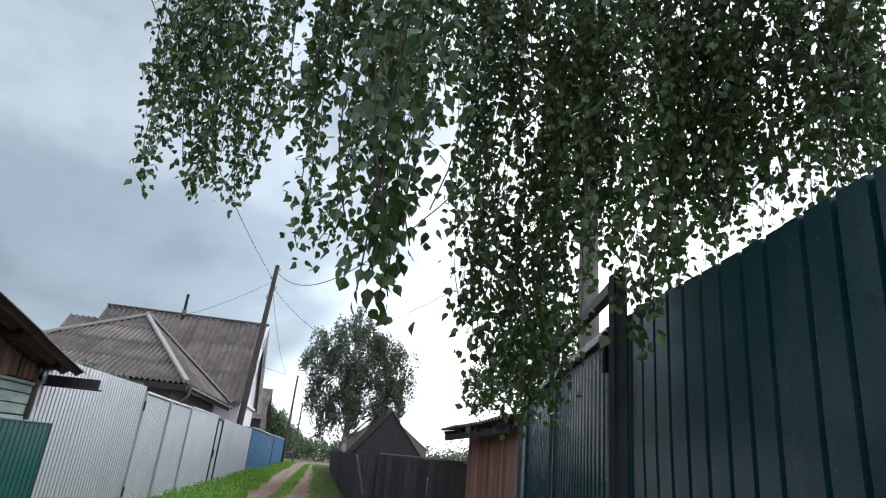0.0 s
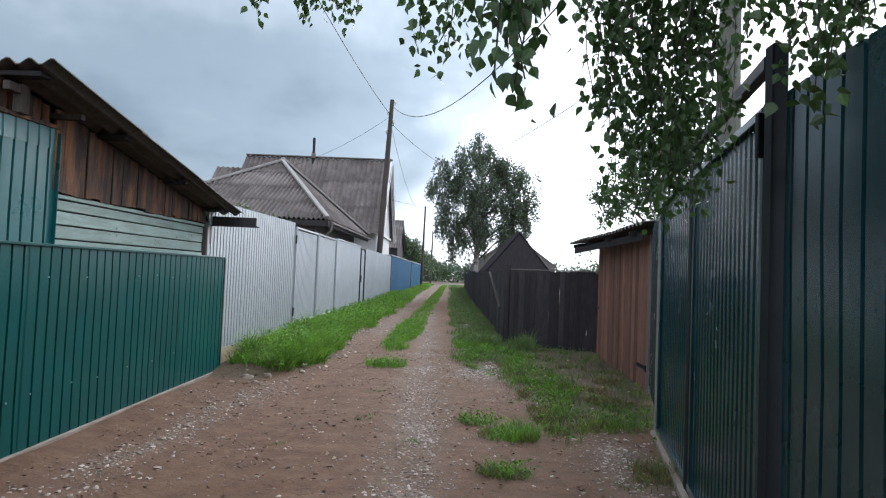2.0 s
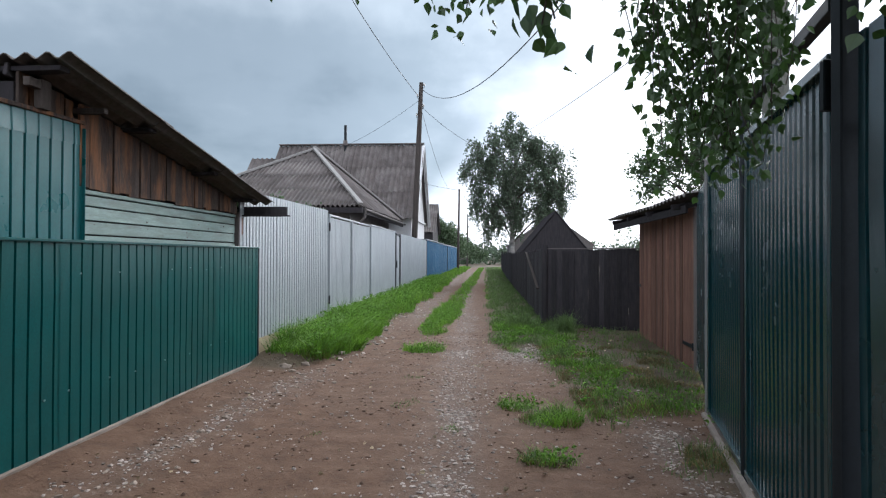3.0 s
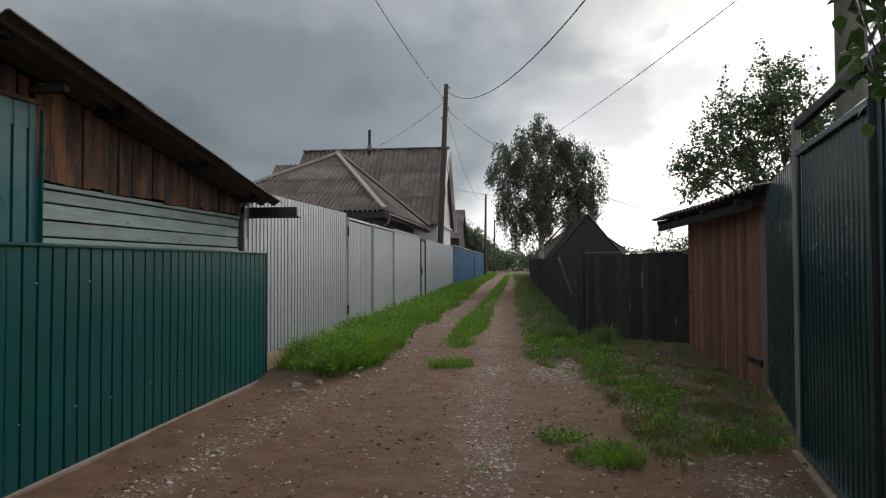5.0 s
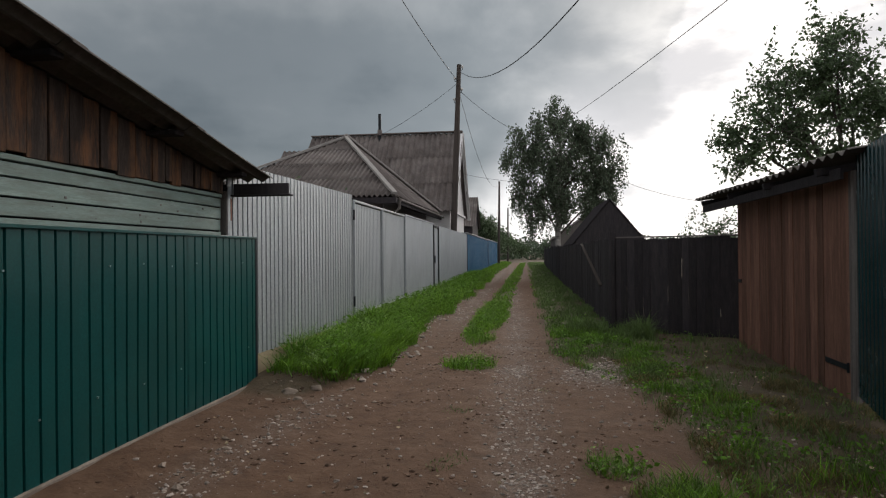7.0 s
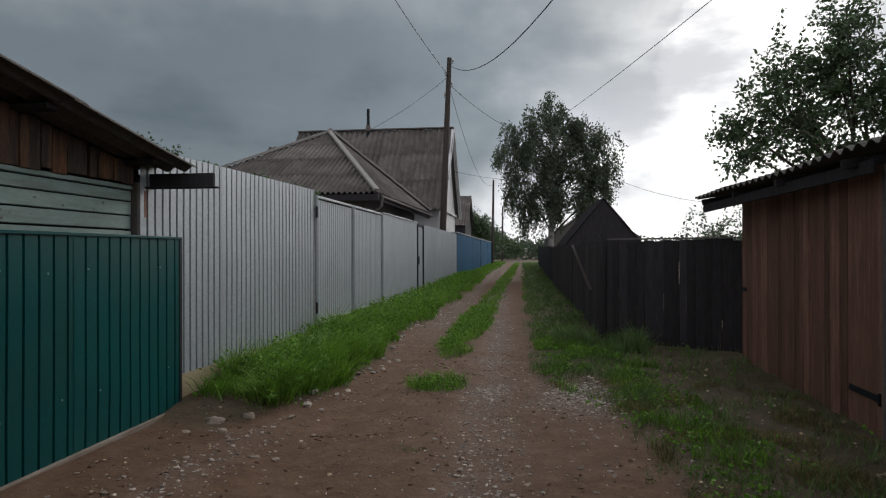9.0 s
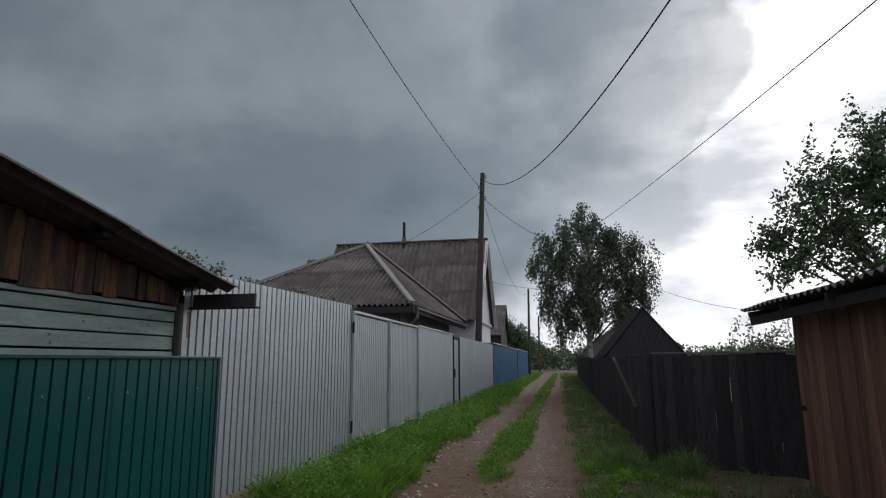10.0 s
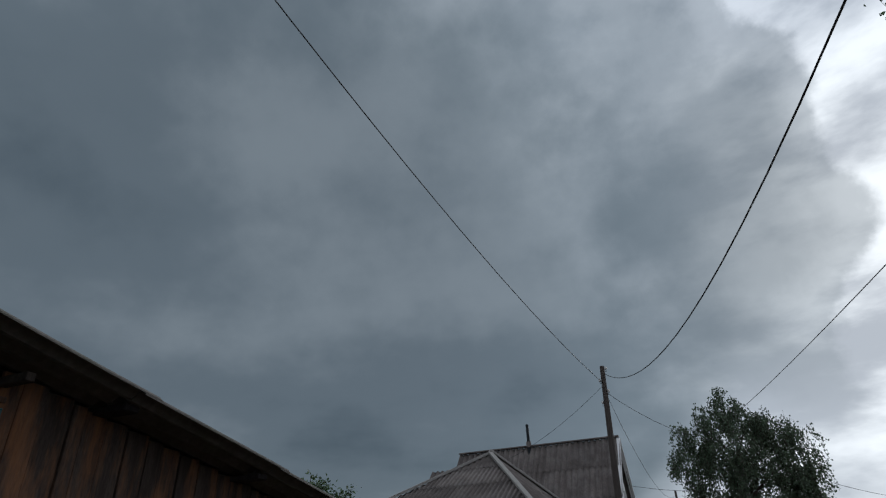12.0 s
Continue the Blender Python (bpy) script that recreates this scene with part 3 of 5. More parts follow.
def tall_teal_fence():
    line = Line((-3.055, 0.4), (-3.045, 4.56), -1)
    f = thing("tall_teal_fence", line.at(3, 0, 0), "tall teal ribbed steel panel with a bent top edge", "fence")
    top = lambda s: 2.30 + 0.033 * s
    for i in range(4):
        a, b = 1.04 * i, 1.04 * (i + 1)
        ribbed_sheet("metal_sheet", line, a, b, 0.05, lambda s: top(s) - 0.10, TEAL_PAINT, f, crest=0.094, groove=0.014, depth=0.018, wave=0.012)
        ribbed_sheet("top_strip", line, a, b, lambda s: top(s) - 0.16, top, TEAL_PAINT, f, depth=0.008, off=0.006, wave=0.012, lean=-0.06)
    bm = bmesh.new()
    beam(bm, line.at(0, -0.01, top(0) + 0.012), line.at(4.16, -0.01, top(4.16) + 0.012), 0.05, 0.03)
    part("top_rail", bm, OLD_BOARD, f, "rusty brown rail along the top")
    bm = bmesh.new()
    beam(bm, line.at(4.14, 0.008, 0.1), line.at(4.14, 0.008, top(4.1) - 0.03), 0.05, 0.006, up=(0, 1, 0))
    part("edge_strip", bm, TEAL_PAINT, f)


def grey_gate():
    g = thing("grey_metal_gate", (-2.87, 13.2, 0), "closed double gate of light grey ribbed steel sheets", "gate")
    gl = Line((-2.875, 11.18), (-2.872, 15.36), -1)
    kw = dict(pitch=0.100, crest=0.078, groove=0.012, depth=0.040)
    for a, b in ((0.04, 1.92), (1.98, 4.12)):
        ribbed_sheet("gate_leaf", gl, a + 0.03, b - 0.03, 0.40, 2.17, GALVANIZED, g, off=-0.012, **kw)
        bm = bmesh.new()
        for p, q in (((a, 0.37), (a, 2.22)), ((b, 0.37), (b, 2.22))):
            beam(bm, gl.at(p[0], 0.006, p[1]), gl.at(q[0], 0.006, q[1]), 0.035, 0.03, up=(0, 1, 0))
        beam(bm, gl.at(a, 0.006, 2.205), gl.at(b, 0.006, 2.205), 0.03, 0.035)
        beam(bm, gl.at(a, 0.0, 0.385), gl.at(b, 0.0, 0.385), 0.02, 0.02)
        part("leaf_frame", bm, GALVANIZED, g)
    for s in (1.95, 4.15):
        bm = bmesh.new()
        beam(bm, gl.at(s, 0.004, 0.1), gl.at(s, 0.004, 2.24), 0.035, 0.035, up=(0, 1, 0))
        part("post", bm, DARK_STEEL, g)
    for z in (0.62, 1.98):
        bm = bmesh.new()
        tube(bm, [gl.at(0.0, 0.02, z - 0.08), gl.at(0.0, 0.02, z + 0.08)], 0.016)
        part("hinge", bm, DARK_STEEL, g)


def grey_fence_far():
    f = thing("grey_metal_fence", (-2.87, 20, 0), "long light grey steel fence with a narrow wicket door", "fence")
    line = Line((-2.872, 15.38), (-2.86, 30.5), -1)
    kw = dict(pitch=0.100, crest=0.052, groove=0.030, depth=0.004)
    for a, b in ((0.0, 1.4), (1.4, 2.8), (2.8, 4.26), (5.35, 6.9), (6.9, 8.4), (8.4, 9.9), (9.9, 11.4), (11.4, 12.9), (12.9, 14.2), (14.2, 15.12)):
        ribbed_sheet("metal_sheet", line, a, b, 0.30, 2.22, GALVANIZED, f, **kw)
    ribbed_sheet("wicket_door", line, 4.36, 5.28, 0.36, 2.10, GALVANIZED, f, off=-0.01, **kw)
    for s in (4.31, 5.32):
        bm = bmesh.new()
        beam(bm, line.at(s, 0.0, 0.1), line.at(s, 0.0, 2.20), 0.06, 0.05, up=(0, 1, 0))
        part("post", bm, DARK_STEEL, f)
    bm = bmesh.new()
    beam(bm, line.at(4.3, 0.0, 2.16), line.at(5.34, 0.0, 2.16), 0.04, 0.05)
    part("lintel", bm, DARK_STEEL, f)
    bm = bmesh.new()
    beam(bm, line.at(4.42, 0.03, 1.05), line.at(4.42, 0.03, 1.28), 0.03, 0.03, up=(0, 1, 0))
    part("door_handle", bm, DARK_STEEL, f)
    bm = bmesh.new()
    beam(bm, line.at(0, -0.03, 0.18), line.at(15.1, -0.03, 0.18), 0.04, 0.26)
    part("plinth_board", bm, PLINTH, f)
    bm = bmesh.new()
    beam(bm, line.at(0, 0.0, 2.235), line.at(4.3, 0.0, 2.235), 0.04, 0.03)
    part("top_cap", bm, GALVANIZED, f)


def blue_fences():
    for a, b, top in ((30.55, 47.6, 2.25), (48.3, 65.0, 2.30)):
        line = Line((-2.86, a), (-2.84, b), -1)
        f = thing("blue_metal_fence", line.at(3, 0, 0), "blue ribbed steel fence far down the lane", "fence", "blue fences")
        n = 6
        for i in range(n):
            w = line.length / n
            ribbed_sheet("metal_sheet", line, w * i, w * (i + 1), 0.15, top, BLUE_PAINT, f, pitch=0.2, crest=0.13, groove=0.03, depth=0.02)
        bm = bmesh.new()
        beam(bm, line.at(-0.05, -0.02, 0), line.at(-0.05, -0.02, top + 0.02), 0.08, 0.08, up=(0, 1, 0))
        part("post", bm, DARK_STEEL, f)
        bm = bmesh.new()
        beam(bm, line.at(0, -0.2, top + 0.05), line.at(line.length, -0.2, top + 0.05), 0.5, 0.04)
        part("top_cover", bm, GALVANIZED, f)


# the plane of the dark green gate and fence
GATE = Line((0.60, -0.757), (1.97, 5.47), -1)
GATE.n = Vector((-GATE.u.y, GATE.u.x, 0))


def gate_s(y):
    return (y - GATE.a.y) / GATE.u.y


def dark_green_gate():
    g = thing("dark_green_gate", GATE.at(gate_s(4), 0, 0), "dark green ribbed steel gate between dark posts with a beam overhead", "gate")
    kw = dict(pitch=0.084, crest=0.042, groove=0.018, depth=0.018)
    for y0, y1 in ((4.08, 5.50), (2.50, 3.98)):
        a, b = gate_s(y0), gate_s(y1)
        ribbed_sheet("gate_leaf", GATE, a + 0.03, b - 0.03, 0.14, 2.16, DARK_GREEN, g, off=0.0, wave=0.006, **kw)
        bm = bmesh.new()
        for s in (a + 0.012, b - 0.012):
            beam(bm, GATE.at(s, 0.012, 0.10), GATE.at(s, 0.012, 2.20), 0.028, 0.028, up=(0, 1, 0))
        for z in (0.12, 2.18):
            beam(bm, GATE.at(a, 0.012, z), GATE.at(b, 0.012, z), 0.04, 0.045)
        part("leaf_frame", bm, DARK_GREEN, g)
    for y, w, h, mat in ((5.56, 0.05, 2.44, GREY_STEEL), (4.03, 0.05, 2.38, DARK_STEEL), (2.385, 0.065, 2.42, DARK_STEEL), (2.445, 0.04, 2.42, BROWN_STEEL)):
        bm = bmesh.new()
        beam(bm, GATE.at(gate_s(y), 0.01, 0), GATE.at(gate_s(y), 0.01, h), w, w, up=(0, 1, 0), bevel=0.006)
        part("post", bm, mat, g)
    bm = bmesh.new()
    beam(bm, GATE.at(gate_s(2.5), 0.0, 2.39), GATE.at(gate_s(5.6), 0.0, 2.39), 0.05, 0.06)
    part("overhead_beam", bm, DARK_STEEL, g)
    bm = bmesh.new()
    beam(bm, GATE.at(gate_s(2.475), 0.036, 1.98), GATE.at(gate_s(2.475), 0.036, 2.17), 0.045, 0.03, up=(0, 1, 0))
    part("bracket", bm, DARK_STEEL, g)
    bm = bmesh.new()
    beam(bm, GATE.at(gate_s(1.6), 0.05, 0.03), GATE.at(gate_s(5.55), 0.05, 0.03), 0.045, 0.12, bevel=0.010)
    part("kerb", bm, CONCRETE, g, "pale concrete strip along the foot of the gate")


def dark_green_fence():
    near = Line((0.62, -3.2), (1.285, 2.32), -1)
    near.n = Vector((-near.u.y, near.u.x, 0))
    f = thing("dark_green_fence", near.at(4, 0, 0), "tall dark green ribbed steel fence beside the gate", "fence")
    kw = dict(pitch=0.118, crest=0.095, groove=0.015, depth=0.026)
    n = 5
    w = near.length / n
    for i in range(n):
        ribbed_sheet("metal_sheet", near, w * i, w * (i + 1) + (0.01 if i < n - 1 else 0), 0.05, 2.21, DARK_GREEN, f, off=0.004 * (i % 2), wave=0.012, **kw)
    for z in (0.5, 1.9):
        bm = bmesh.new()
        beam(bm, near.at(0, -0.05, z), near.at(near.length, -0.05, z), 0.03, 0.05)
        part("rail", bm, DARK_STEEL, f)
    line = Line((2.03, 5.66), (2.60, 7.62), 1)
    f = thing("dark_green_fence", line.at(1, 0, 0), "dark green ribbed steel fence between gate and wooden shed", "fence")
    kw = dict(pitch=0.118, crest=0.070, groove=0.030, depth=0.012)
    for a, b in ((0.0, 1.02), (1.02, line.length - 0.03)):
        ribbed_sheet("metal_sheet", line, a, b, 0.12, 2.20, DARK_GREEN, f, **kw)
    bm = bmesh.new()
    beam(bm, line.at(line.length, 0.0, 0), line.at(line.length, 0.0, 2.05), 0.05, 0.05, up=(0, 1, 0))
    part("post", bm, GREY_WOOD, f)


low_green_fence()
tall_teal_fence()


# unseen walls behind the start, added to keep low light off the fence ribs
def light_blocking_walls():
    for k, (a, b, h) in enumerate((((-3.1, 0.5), (-3.2, -9.0), 2.4), ((-3.2, -9.0), (0.0, -9.3), 3.2), ((0.0, -9.3), (0.60, -3.25), 2.3))):
        bm = bmesh.new()
        beam(bm, (*a, h / 2), (*b, h / 2), 0.12, h)
        tagged(part("wall_%d" % (k + 1), bm, DARK_WOOD), "unseen plain dark wall added to close the lane off from low light", "wall", kind="structure")


light_blocking_walls()


def grey_front_fence():
    f = thing("grey_metal_fence", (-2.93, 9.5, 0), "tall light grey ribbed steel fence on a plinth board", "fence")
    line = Line((-3.03, 7.47), (-2.88, 11.15), -1)
    kw = dict(pitch=0.100, crest=0.074, groove=0.018, depth=0.060)
    n = 3
    for i in range(n):
        w = line.length / n
        ribbed_sheet("metal_sheet", line, w * i, w * (i + 1), 0.32, lambda s: 2.27 + 0.006 * s, GALVANIZED, f, off=0.003 * (i % 2), wave=0.006, **kw)
    bm = bmesh.new()
    beam(bm, line.at(0, -0.02, 0.18), line.at(line.length, -0.02, 0.18), 0.04, 0.30)
    part("plinth_board", bm, PLINTH, f, "yellowish plinth board under the sheets")
    for z in (0.6, 2.0):
        bm = bmesh.new()
        beam(bm, line.at(0, -0.05, z), line.at(line.length, -0.05, z), 0.03, 0.05)
        part("rail", bm, DARK_STEEL, f)


grey_front_fence()
grey_gate()
grey_fence_far()
blue_fences()
dark_green_gate()
dark_green_fence()


# ---- wooden shed on the left ----
def left_shed():
    sh = thing("wooden_shed", (-4.4, 5.5, 0), "low wooden shed with pale painted boards and a corrugated roof", "shed")
    y0, y1, xw = 3.97, 7.42, -3.085
    slope = -0.171
    rz = lambda y: 2.75 + slope * (y - 3.93)
    # solid core of the walls, set back behind the boards
    bm = bmesh.new()
    v = [bm.verts.new(p) for x in (xw - 0.04, -7.4) for p in ((x, y0, 0), (x, y1, 0), (x, y1, rz(y1) - 0.14), (x, y0, rz(y0) - 0.14))]
    for q in ((0, 1, 2, 3), (7, 6, 5, 4), (0, 4, 5, 1), (1, 5, 6, 2), (2, 6, 7, 3), (3, 7, 4, 0)):
        bm.faces.new([v[i] for i in q])
    part("wall_body", bm, DARK_WOOD, sh)
    rng = random.Random(3)
    # pale horizontal boards below, under a proud trim board
    for k in range(16):
        top = 1.912 if k == 0 else 1.822 - 0.112 * (k - 1)
        low = 1.822 - 0.112 * k
        bm = bmesh.new()
        tilt = rng.uniform(-0.003, 0.003)
        v = [bm.verts.new((x, y, z)) for x in (xw - 0.03, xw + 0.010 + rng.uniform(-0.004, 0.004))
             for y, z in ((4.575, low + 0.006), (y1, low + 0.006 + tilt), (y1, top - 0.006 + tilt), (4.575, top - 0.006))]
        for q in ((3, 2, 1, 0), (4, 5, 6, 7), (0, 1, 5, 4), (1, 2, 6, 5), (2, 3, 7, 6), (3, 0, 4, 7)):
            bm.faces.new([v[i] for i in q])
        bmesh.ops.bevel(bm, geom=bm.edges[:], offset=0.003, segments=1, affect="EDGES")
        bmesh.ops.recalc_face_normals(bm, faces=bm.faces)
        part("pale_board", bm, PALE_BOARD, sh)
    bm = bmesh.new()
    box(bm, (xw - 0.02, 4.575, 1.915), (xw + 0.026, y1, 1.948), bevel=0.004)
    part("trim_board", bm, PALE_BOARD, sh)
    bm = bmesh.new()
    box(bm, (xw - 0.02, 4.535, 0.05), (xw + 0.030, 4.573, 2.02), bevel=0.004)
    part("corner_strip", bm, PALE_BOARD, sh, "narrow pale strip beside the teal panel")
    # knots and nail heads in the pale boards
    bm = bmesh.new()
    for k in range(26):
        c = Vector((xw + 0.0165, rng.uniform(4.65, y1 - 0.1), 1.766 - 0.112 * rng.randrange(4) + rng.uniform(-0.03, 0.03)))
        r = rng.choice((0.003, 0.004, 0.009))
        box(bm, c - Vector((0.004, r, r * 0.8)), c + Vector((0.0, r, r * 0.8)), bevel=0.001)
    tagged(part("knots", bm, GREY_WOOD, sh, "small knots and nail heads"), kind="stuff")
    # upright brown boards above
    y = y0
    while y < y1 - 0.02:
        w = rng.choice((0.09, 0.12, 0.15, 0.19)) + rng.uniform(-0.015, 0.015)
        e = min(y + w, y1)
        bm = bmesh.new()
        low = 1.957 - rng.uniform(-0.012, 0.016)
        p = xw + (0.040 if y > 4.5 else -0.005) + rng.uniform(-0.010, 0.008)
        g = rng.choice((0.002, 0.003, 0.007))
        box(bm, (p - 0.024, y + g, low), (p, e - g, rz(y) - 0.06), bevel=0.003)
        part("brown_board", bm, OLD_BOARD, sh)
        y = e
    # gable end boards facing the low corner
    for i in range(12):
        bm = bmesh.new()
        box(bm, (xw - 0.19 * (i + 1), y1, 0.1), (xw - 0.19 * i - 0.01, y1 + 0.024, rz(y1) - 0.08), bevel=0.003)
        part("end_board", bm, OLD_BOARD, sh)
    # corner post with a scrap of fresh wood
    bm = bmesh.new()
    box(bm, (xw - 0.10, y1 + 0.03, 0.05), (xw + 0.05, y1 + 0.09, 1.98), bevel=0.006)
    part("corner_post", bm, GREY_WOOD, sh)
    bm = bmesh.new()
    box(bm, (xw + 0.0, y1 + 0.095, 1.70), (xw + 0.06, y1 + 0.13, 1.92), bevel=0.004)
    part("corner_block", bm, RED_BOARD, sh)
    # roof frame
    for x in (-3.16, -4.2, -5.8):
        bm = bmesh.new()
        beam(bm, (x, 3.94, rz(3.94) - 0.068), (x, 7.62, rz(7.62) - 0.068), 0.03, 0.085)
        part("rafter", bm, DARK_WOOD, sh)
    for y in (4.02, 5.1, 6.3, 7.35):
        bm = bmesh.new()
        beam(bm, (-2.80, y, rz(y) - 0.045), (-7.5, y, rz(y) - 0.055), 0.10, 0.035)
        part("roof_batten", bm, DARK_WOOD, sh)
    bm = bmesh.new()
    beam(bm, (-2.84, 4.52, 2.53), (-3.1, 4.52, 2.53), 0.05, 0.045)
    part("purlin_end", bm, GREY_BOARD, sh)
    bm = bmesh.new()
    beam(bm, (-3.02, 4.10, 2.44), (-3.02, 4.10, 2.64), 0.06, 0.09, up=(0, 1, 0))
    beam(bm, (-3.02, 3.95, 2.60), (-3.02, 4.15, 2.60), 0.05, 0.06)
    part("purlin_block", bm, GREY_BOARD, sh)
    # eave board sticking out at the low end
    bm = bmesh.new()
    beam(bm, (-2.47, 7.60, 2.005), (-4.9, 7.60, 2.005), 0.035, 0.115)
    beam(bm, (-2.43, 7.57, 1.945), (-4.9, 7.57, 1.945), 0.10, 0.014)
    part("eave_board", bm, DARK_WOOD, sh, "black eave board sticking out past the wall")
    # roof sheets, waves running down the slope
    v = Vector((0, -1, -slope)).normalized()
    L = math.hypot(1, slope) * (7.68 - 3.91)
    for k in range(5):
        for j, (a, b) in enumerate(((0, L / 3 + 0.12), (L / 3, 2 * L / 3 + 0.12), (2 * L / 3, L))):
            corrugated("roof_sheet", (-2.66 - 1.05 * k, 7.68, rz(7.68)), (-1, 0, 0), v, 0, 1.09, a, b, SLATE_DARK, sh, lift=0.010, sag=0.008, pitch=0.15, amp=0.024)


left_shed()


# ---- wooden shed on the right, the fences beyond it ----
def boards_along(line, s0, s1, z0, z1, mat, parent, name, rng, wmin=0.10, wmax=0.16, thick=0.022, gap=0.0006, ragged=0.02, lean=0.01, gap_chance=0.0):
    s = s0
    while s < s1 - 0.02:
        w = min(rng.uniform(wmin, wmax), s1 - s)
        t = z1 + rng.uniform(-ragged, ragged)
        off = rng.uniform(-0.006, 0.006)
        m = line.matrix() @ pose(0, 0, 0, 0, rng.uniform(-1, 1) * lean * 57, 0)
        low = z0 + rng.uniform(-0.01, 0.03)
        bm = bmesh.new()
        if rng.random() < gap_chance:
            # a short slit along one edge where the wood has split away
            c = rng.uniform(z0 + 0.35, z1 - 0.4)
            e = c + rng.uniform(0.08, 0.35)
            box(bm, (s, off - thick, low), (s + w - 0.008, off, t), m, 0.002)
            box(bm, (s + w - 0.0079, off - thick + 0.001, low), (s + w, off - 0.001, c), m)
            box(bm, (s + w - 0.0079, off - thick + 0.001, e), (s + w, off - 0.001, t - 0.002), m)
        else:
            box(bm, (s + gap / 2, off - thick, low), (s + w - gap / 2, off, t), m, 0.002)
        part(name, bm, mat, parent)
        s += w


def right_shed():
    sh = thing("red_brown_shed", (3.6, 9.3, 0), "small shed of red-brown boards with a dark corrugated roof", "shed")
    rng = random.Random(11)
    front = Line((2.62, 7.70), (2.78, 10.95), 1)
    bm = bmesh.new()
    box(bm, (0.02, -1.9, 0), (front.length - 0.02, -0.05, 2.02), front.matrix())
    part("wall_body", bm, DARK_WOOD, sh)
    boards_along(front, 0.0, front.length, 0.02, 2.06, RED_BOARD, sh, "board", rng, ragged=0.012, lean=0.0015)
    bm = bmesh.new()
    box(bm, (0.10, 0.0062, 0.30), (0.55, 0.0112, 0.35), front.matrix(), 0.001)
    tube(bm, [front.at(0.09, 0.012, 0.28), front.at(0.09, 0.012, 0.37)], 0.012)
    part("strap_hinge", bm, DARK_STEEL, sh, "black iron strap hinge low on the boards")
    bm = bmesh.new()
    box(bm, (0.0, 0.0068, 0.03), (0.032, 0.022, 2.05), front.matrix(), 0.003)
    part("corner_strip", bm, GREY_WOOD, sh, "pale weathered strip along the corner")
    bm = bmesh.new()
    box(bm, (front.length - 0.16, 0.0062, 0.92), (front.length - 0.02, 0.014, 0.97), front.matrix(), 0.002)
    part("latch", bm, DARK_STEEL, sh)
    side = Line((2.78, 10.97), (4.6, 10.9), 1)
    boards_along(side, 0.0, 1.8, 0.02, 2.02, RED_BOARD, sh, "board", rng, lean=0.0015)
    # ragged roof with an overhang over the front
    o = Vector((2.28, 11.20, 2.10))
    u = Vector((0.02, -1, 0.012)).normalized()
    v = Vector((1, 0.02, 0.16)).normalized()
    for k in range(4):
        corrugated("roof_sheet", o, u, v, 0.98 * k, 0.98 * k + 1.02, 0, 1.25, SLATE_DARK, sh, lift=0.012, sag=0.02, pitch=0.15, amp=0.022)
        corrugated("roof_sheet", o, u, v, 0.98 * k, 0.98 * k + 1.02, 1.15, 2.5, SLATE_DARK, sh, lift=0.012, sag=0.02, pitch=0.15, amp=0.022)
    bm = bmesh.new()
    beam(bm, (2.38, 11.15, 1.97), (2.46, 7.55, 2.02), 0.03, 0.10)
    part("eave_board", bm, DARK_WOOD, sh)
    for y in (11.1, 10.0, 8.9, 7.75):
        bm = bmesh.new()
        beam(bm, (2.34, y, 2.05), (4.6, y, 2.40), 0.05, 0.07)
        part("rafter", bm, DARK_WOOD, sh)


right_shed()


def dark_fences():
    rng = random.Random(5)
    a = Line((1.30, 12.45), (3.06, 11.37), 1)
    f = thing("dark_board_fence", a.at(0.8, 0, 0), "low fence of blackened vertical boards with light gaps", "fence")
    a.n = -a.n if a.n.y > 0 else a.n
    boards_along(a, -0.02, a.length, -0.06, 1.57, DARK_WOOD, f, "board", rng, lean=0.001, gap_chance=0.35)
    bm = bmesh.new()
    beam(bm, a.at(0, -0.02, 1.60), a.at(a.length, -0.02, 1.60), 0.06, 0.022)
    part("top_strip", bm, GREY_WOOD, f, "pale weathered strip on top")
    for z in (0.5, 1.3):
        bm = bmesh.new()
        beam(bm, a.at(0, -0.05, z), a.at(a.length, -0.05, z), 0.04, 0.06)
        part("rail", bm, DARK_WOOD, f)
    bm = bmesh.new()
    tube(bm, [(1.27, 12.46, -0.1), (1.265, 12.45, 0.9), (1.275, 12.44, 1.68)], [0.07, 0.065, 0.055], 8)
    part("post", bm, DARK_WOOD, f)
    b = Line((1.27, 12.52), (1.40, 30.0), 1)
    f = thing("dark_board_fence", b.at(6, 0, 0), "long fence of blackened vertical boards along the lane", "fence")
    boards_along(b, 0.0, b.length, -0.06, 1.58, DARK_WOOD, f, "board", rng, wmin=0.13, wmax=0.2, ragged=0.04, lean=0.001, gap_chance=0.15)
    bm = bmesh.new()
    beam(bm, b.at(1.3, 0.03, 0.72), b.at(5.2, 0.03, 1.55), 0.03, 0.06, up=(1, 0, 0))
    part("diagonal_brace", bm, GREY_BOARD, f)
    c = Line((1.40, 30.0), (1.9, 62.0), 1)
    f = thing("dark_board_fence", c.at(6, 0, 0), "far stretch of the blackened board fence", "fence")
    boards_along(c, 0.0, c.length, 0.0, 1.62, DARK_WOOD, f, "board", rng, wmin=0.7, wmax=1.1, ragged=0.05)


dark_fences()


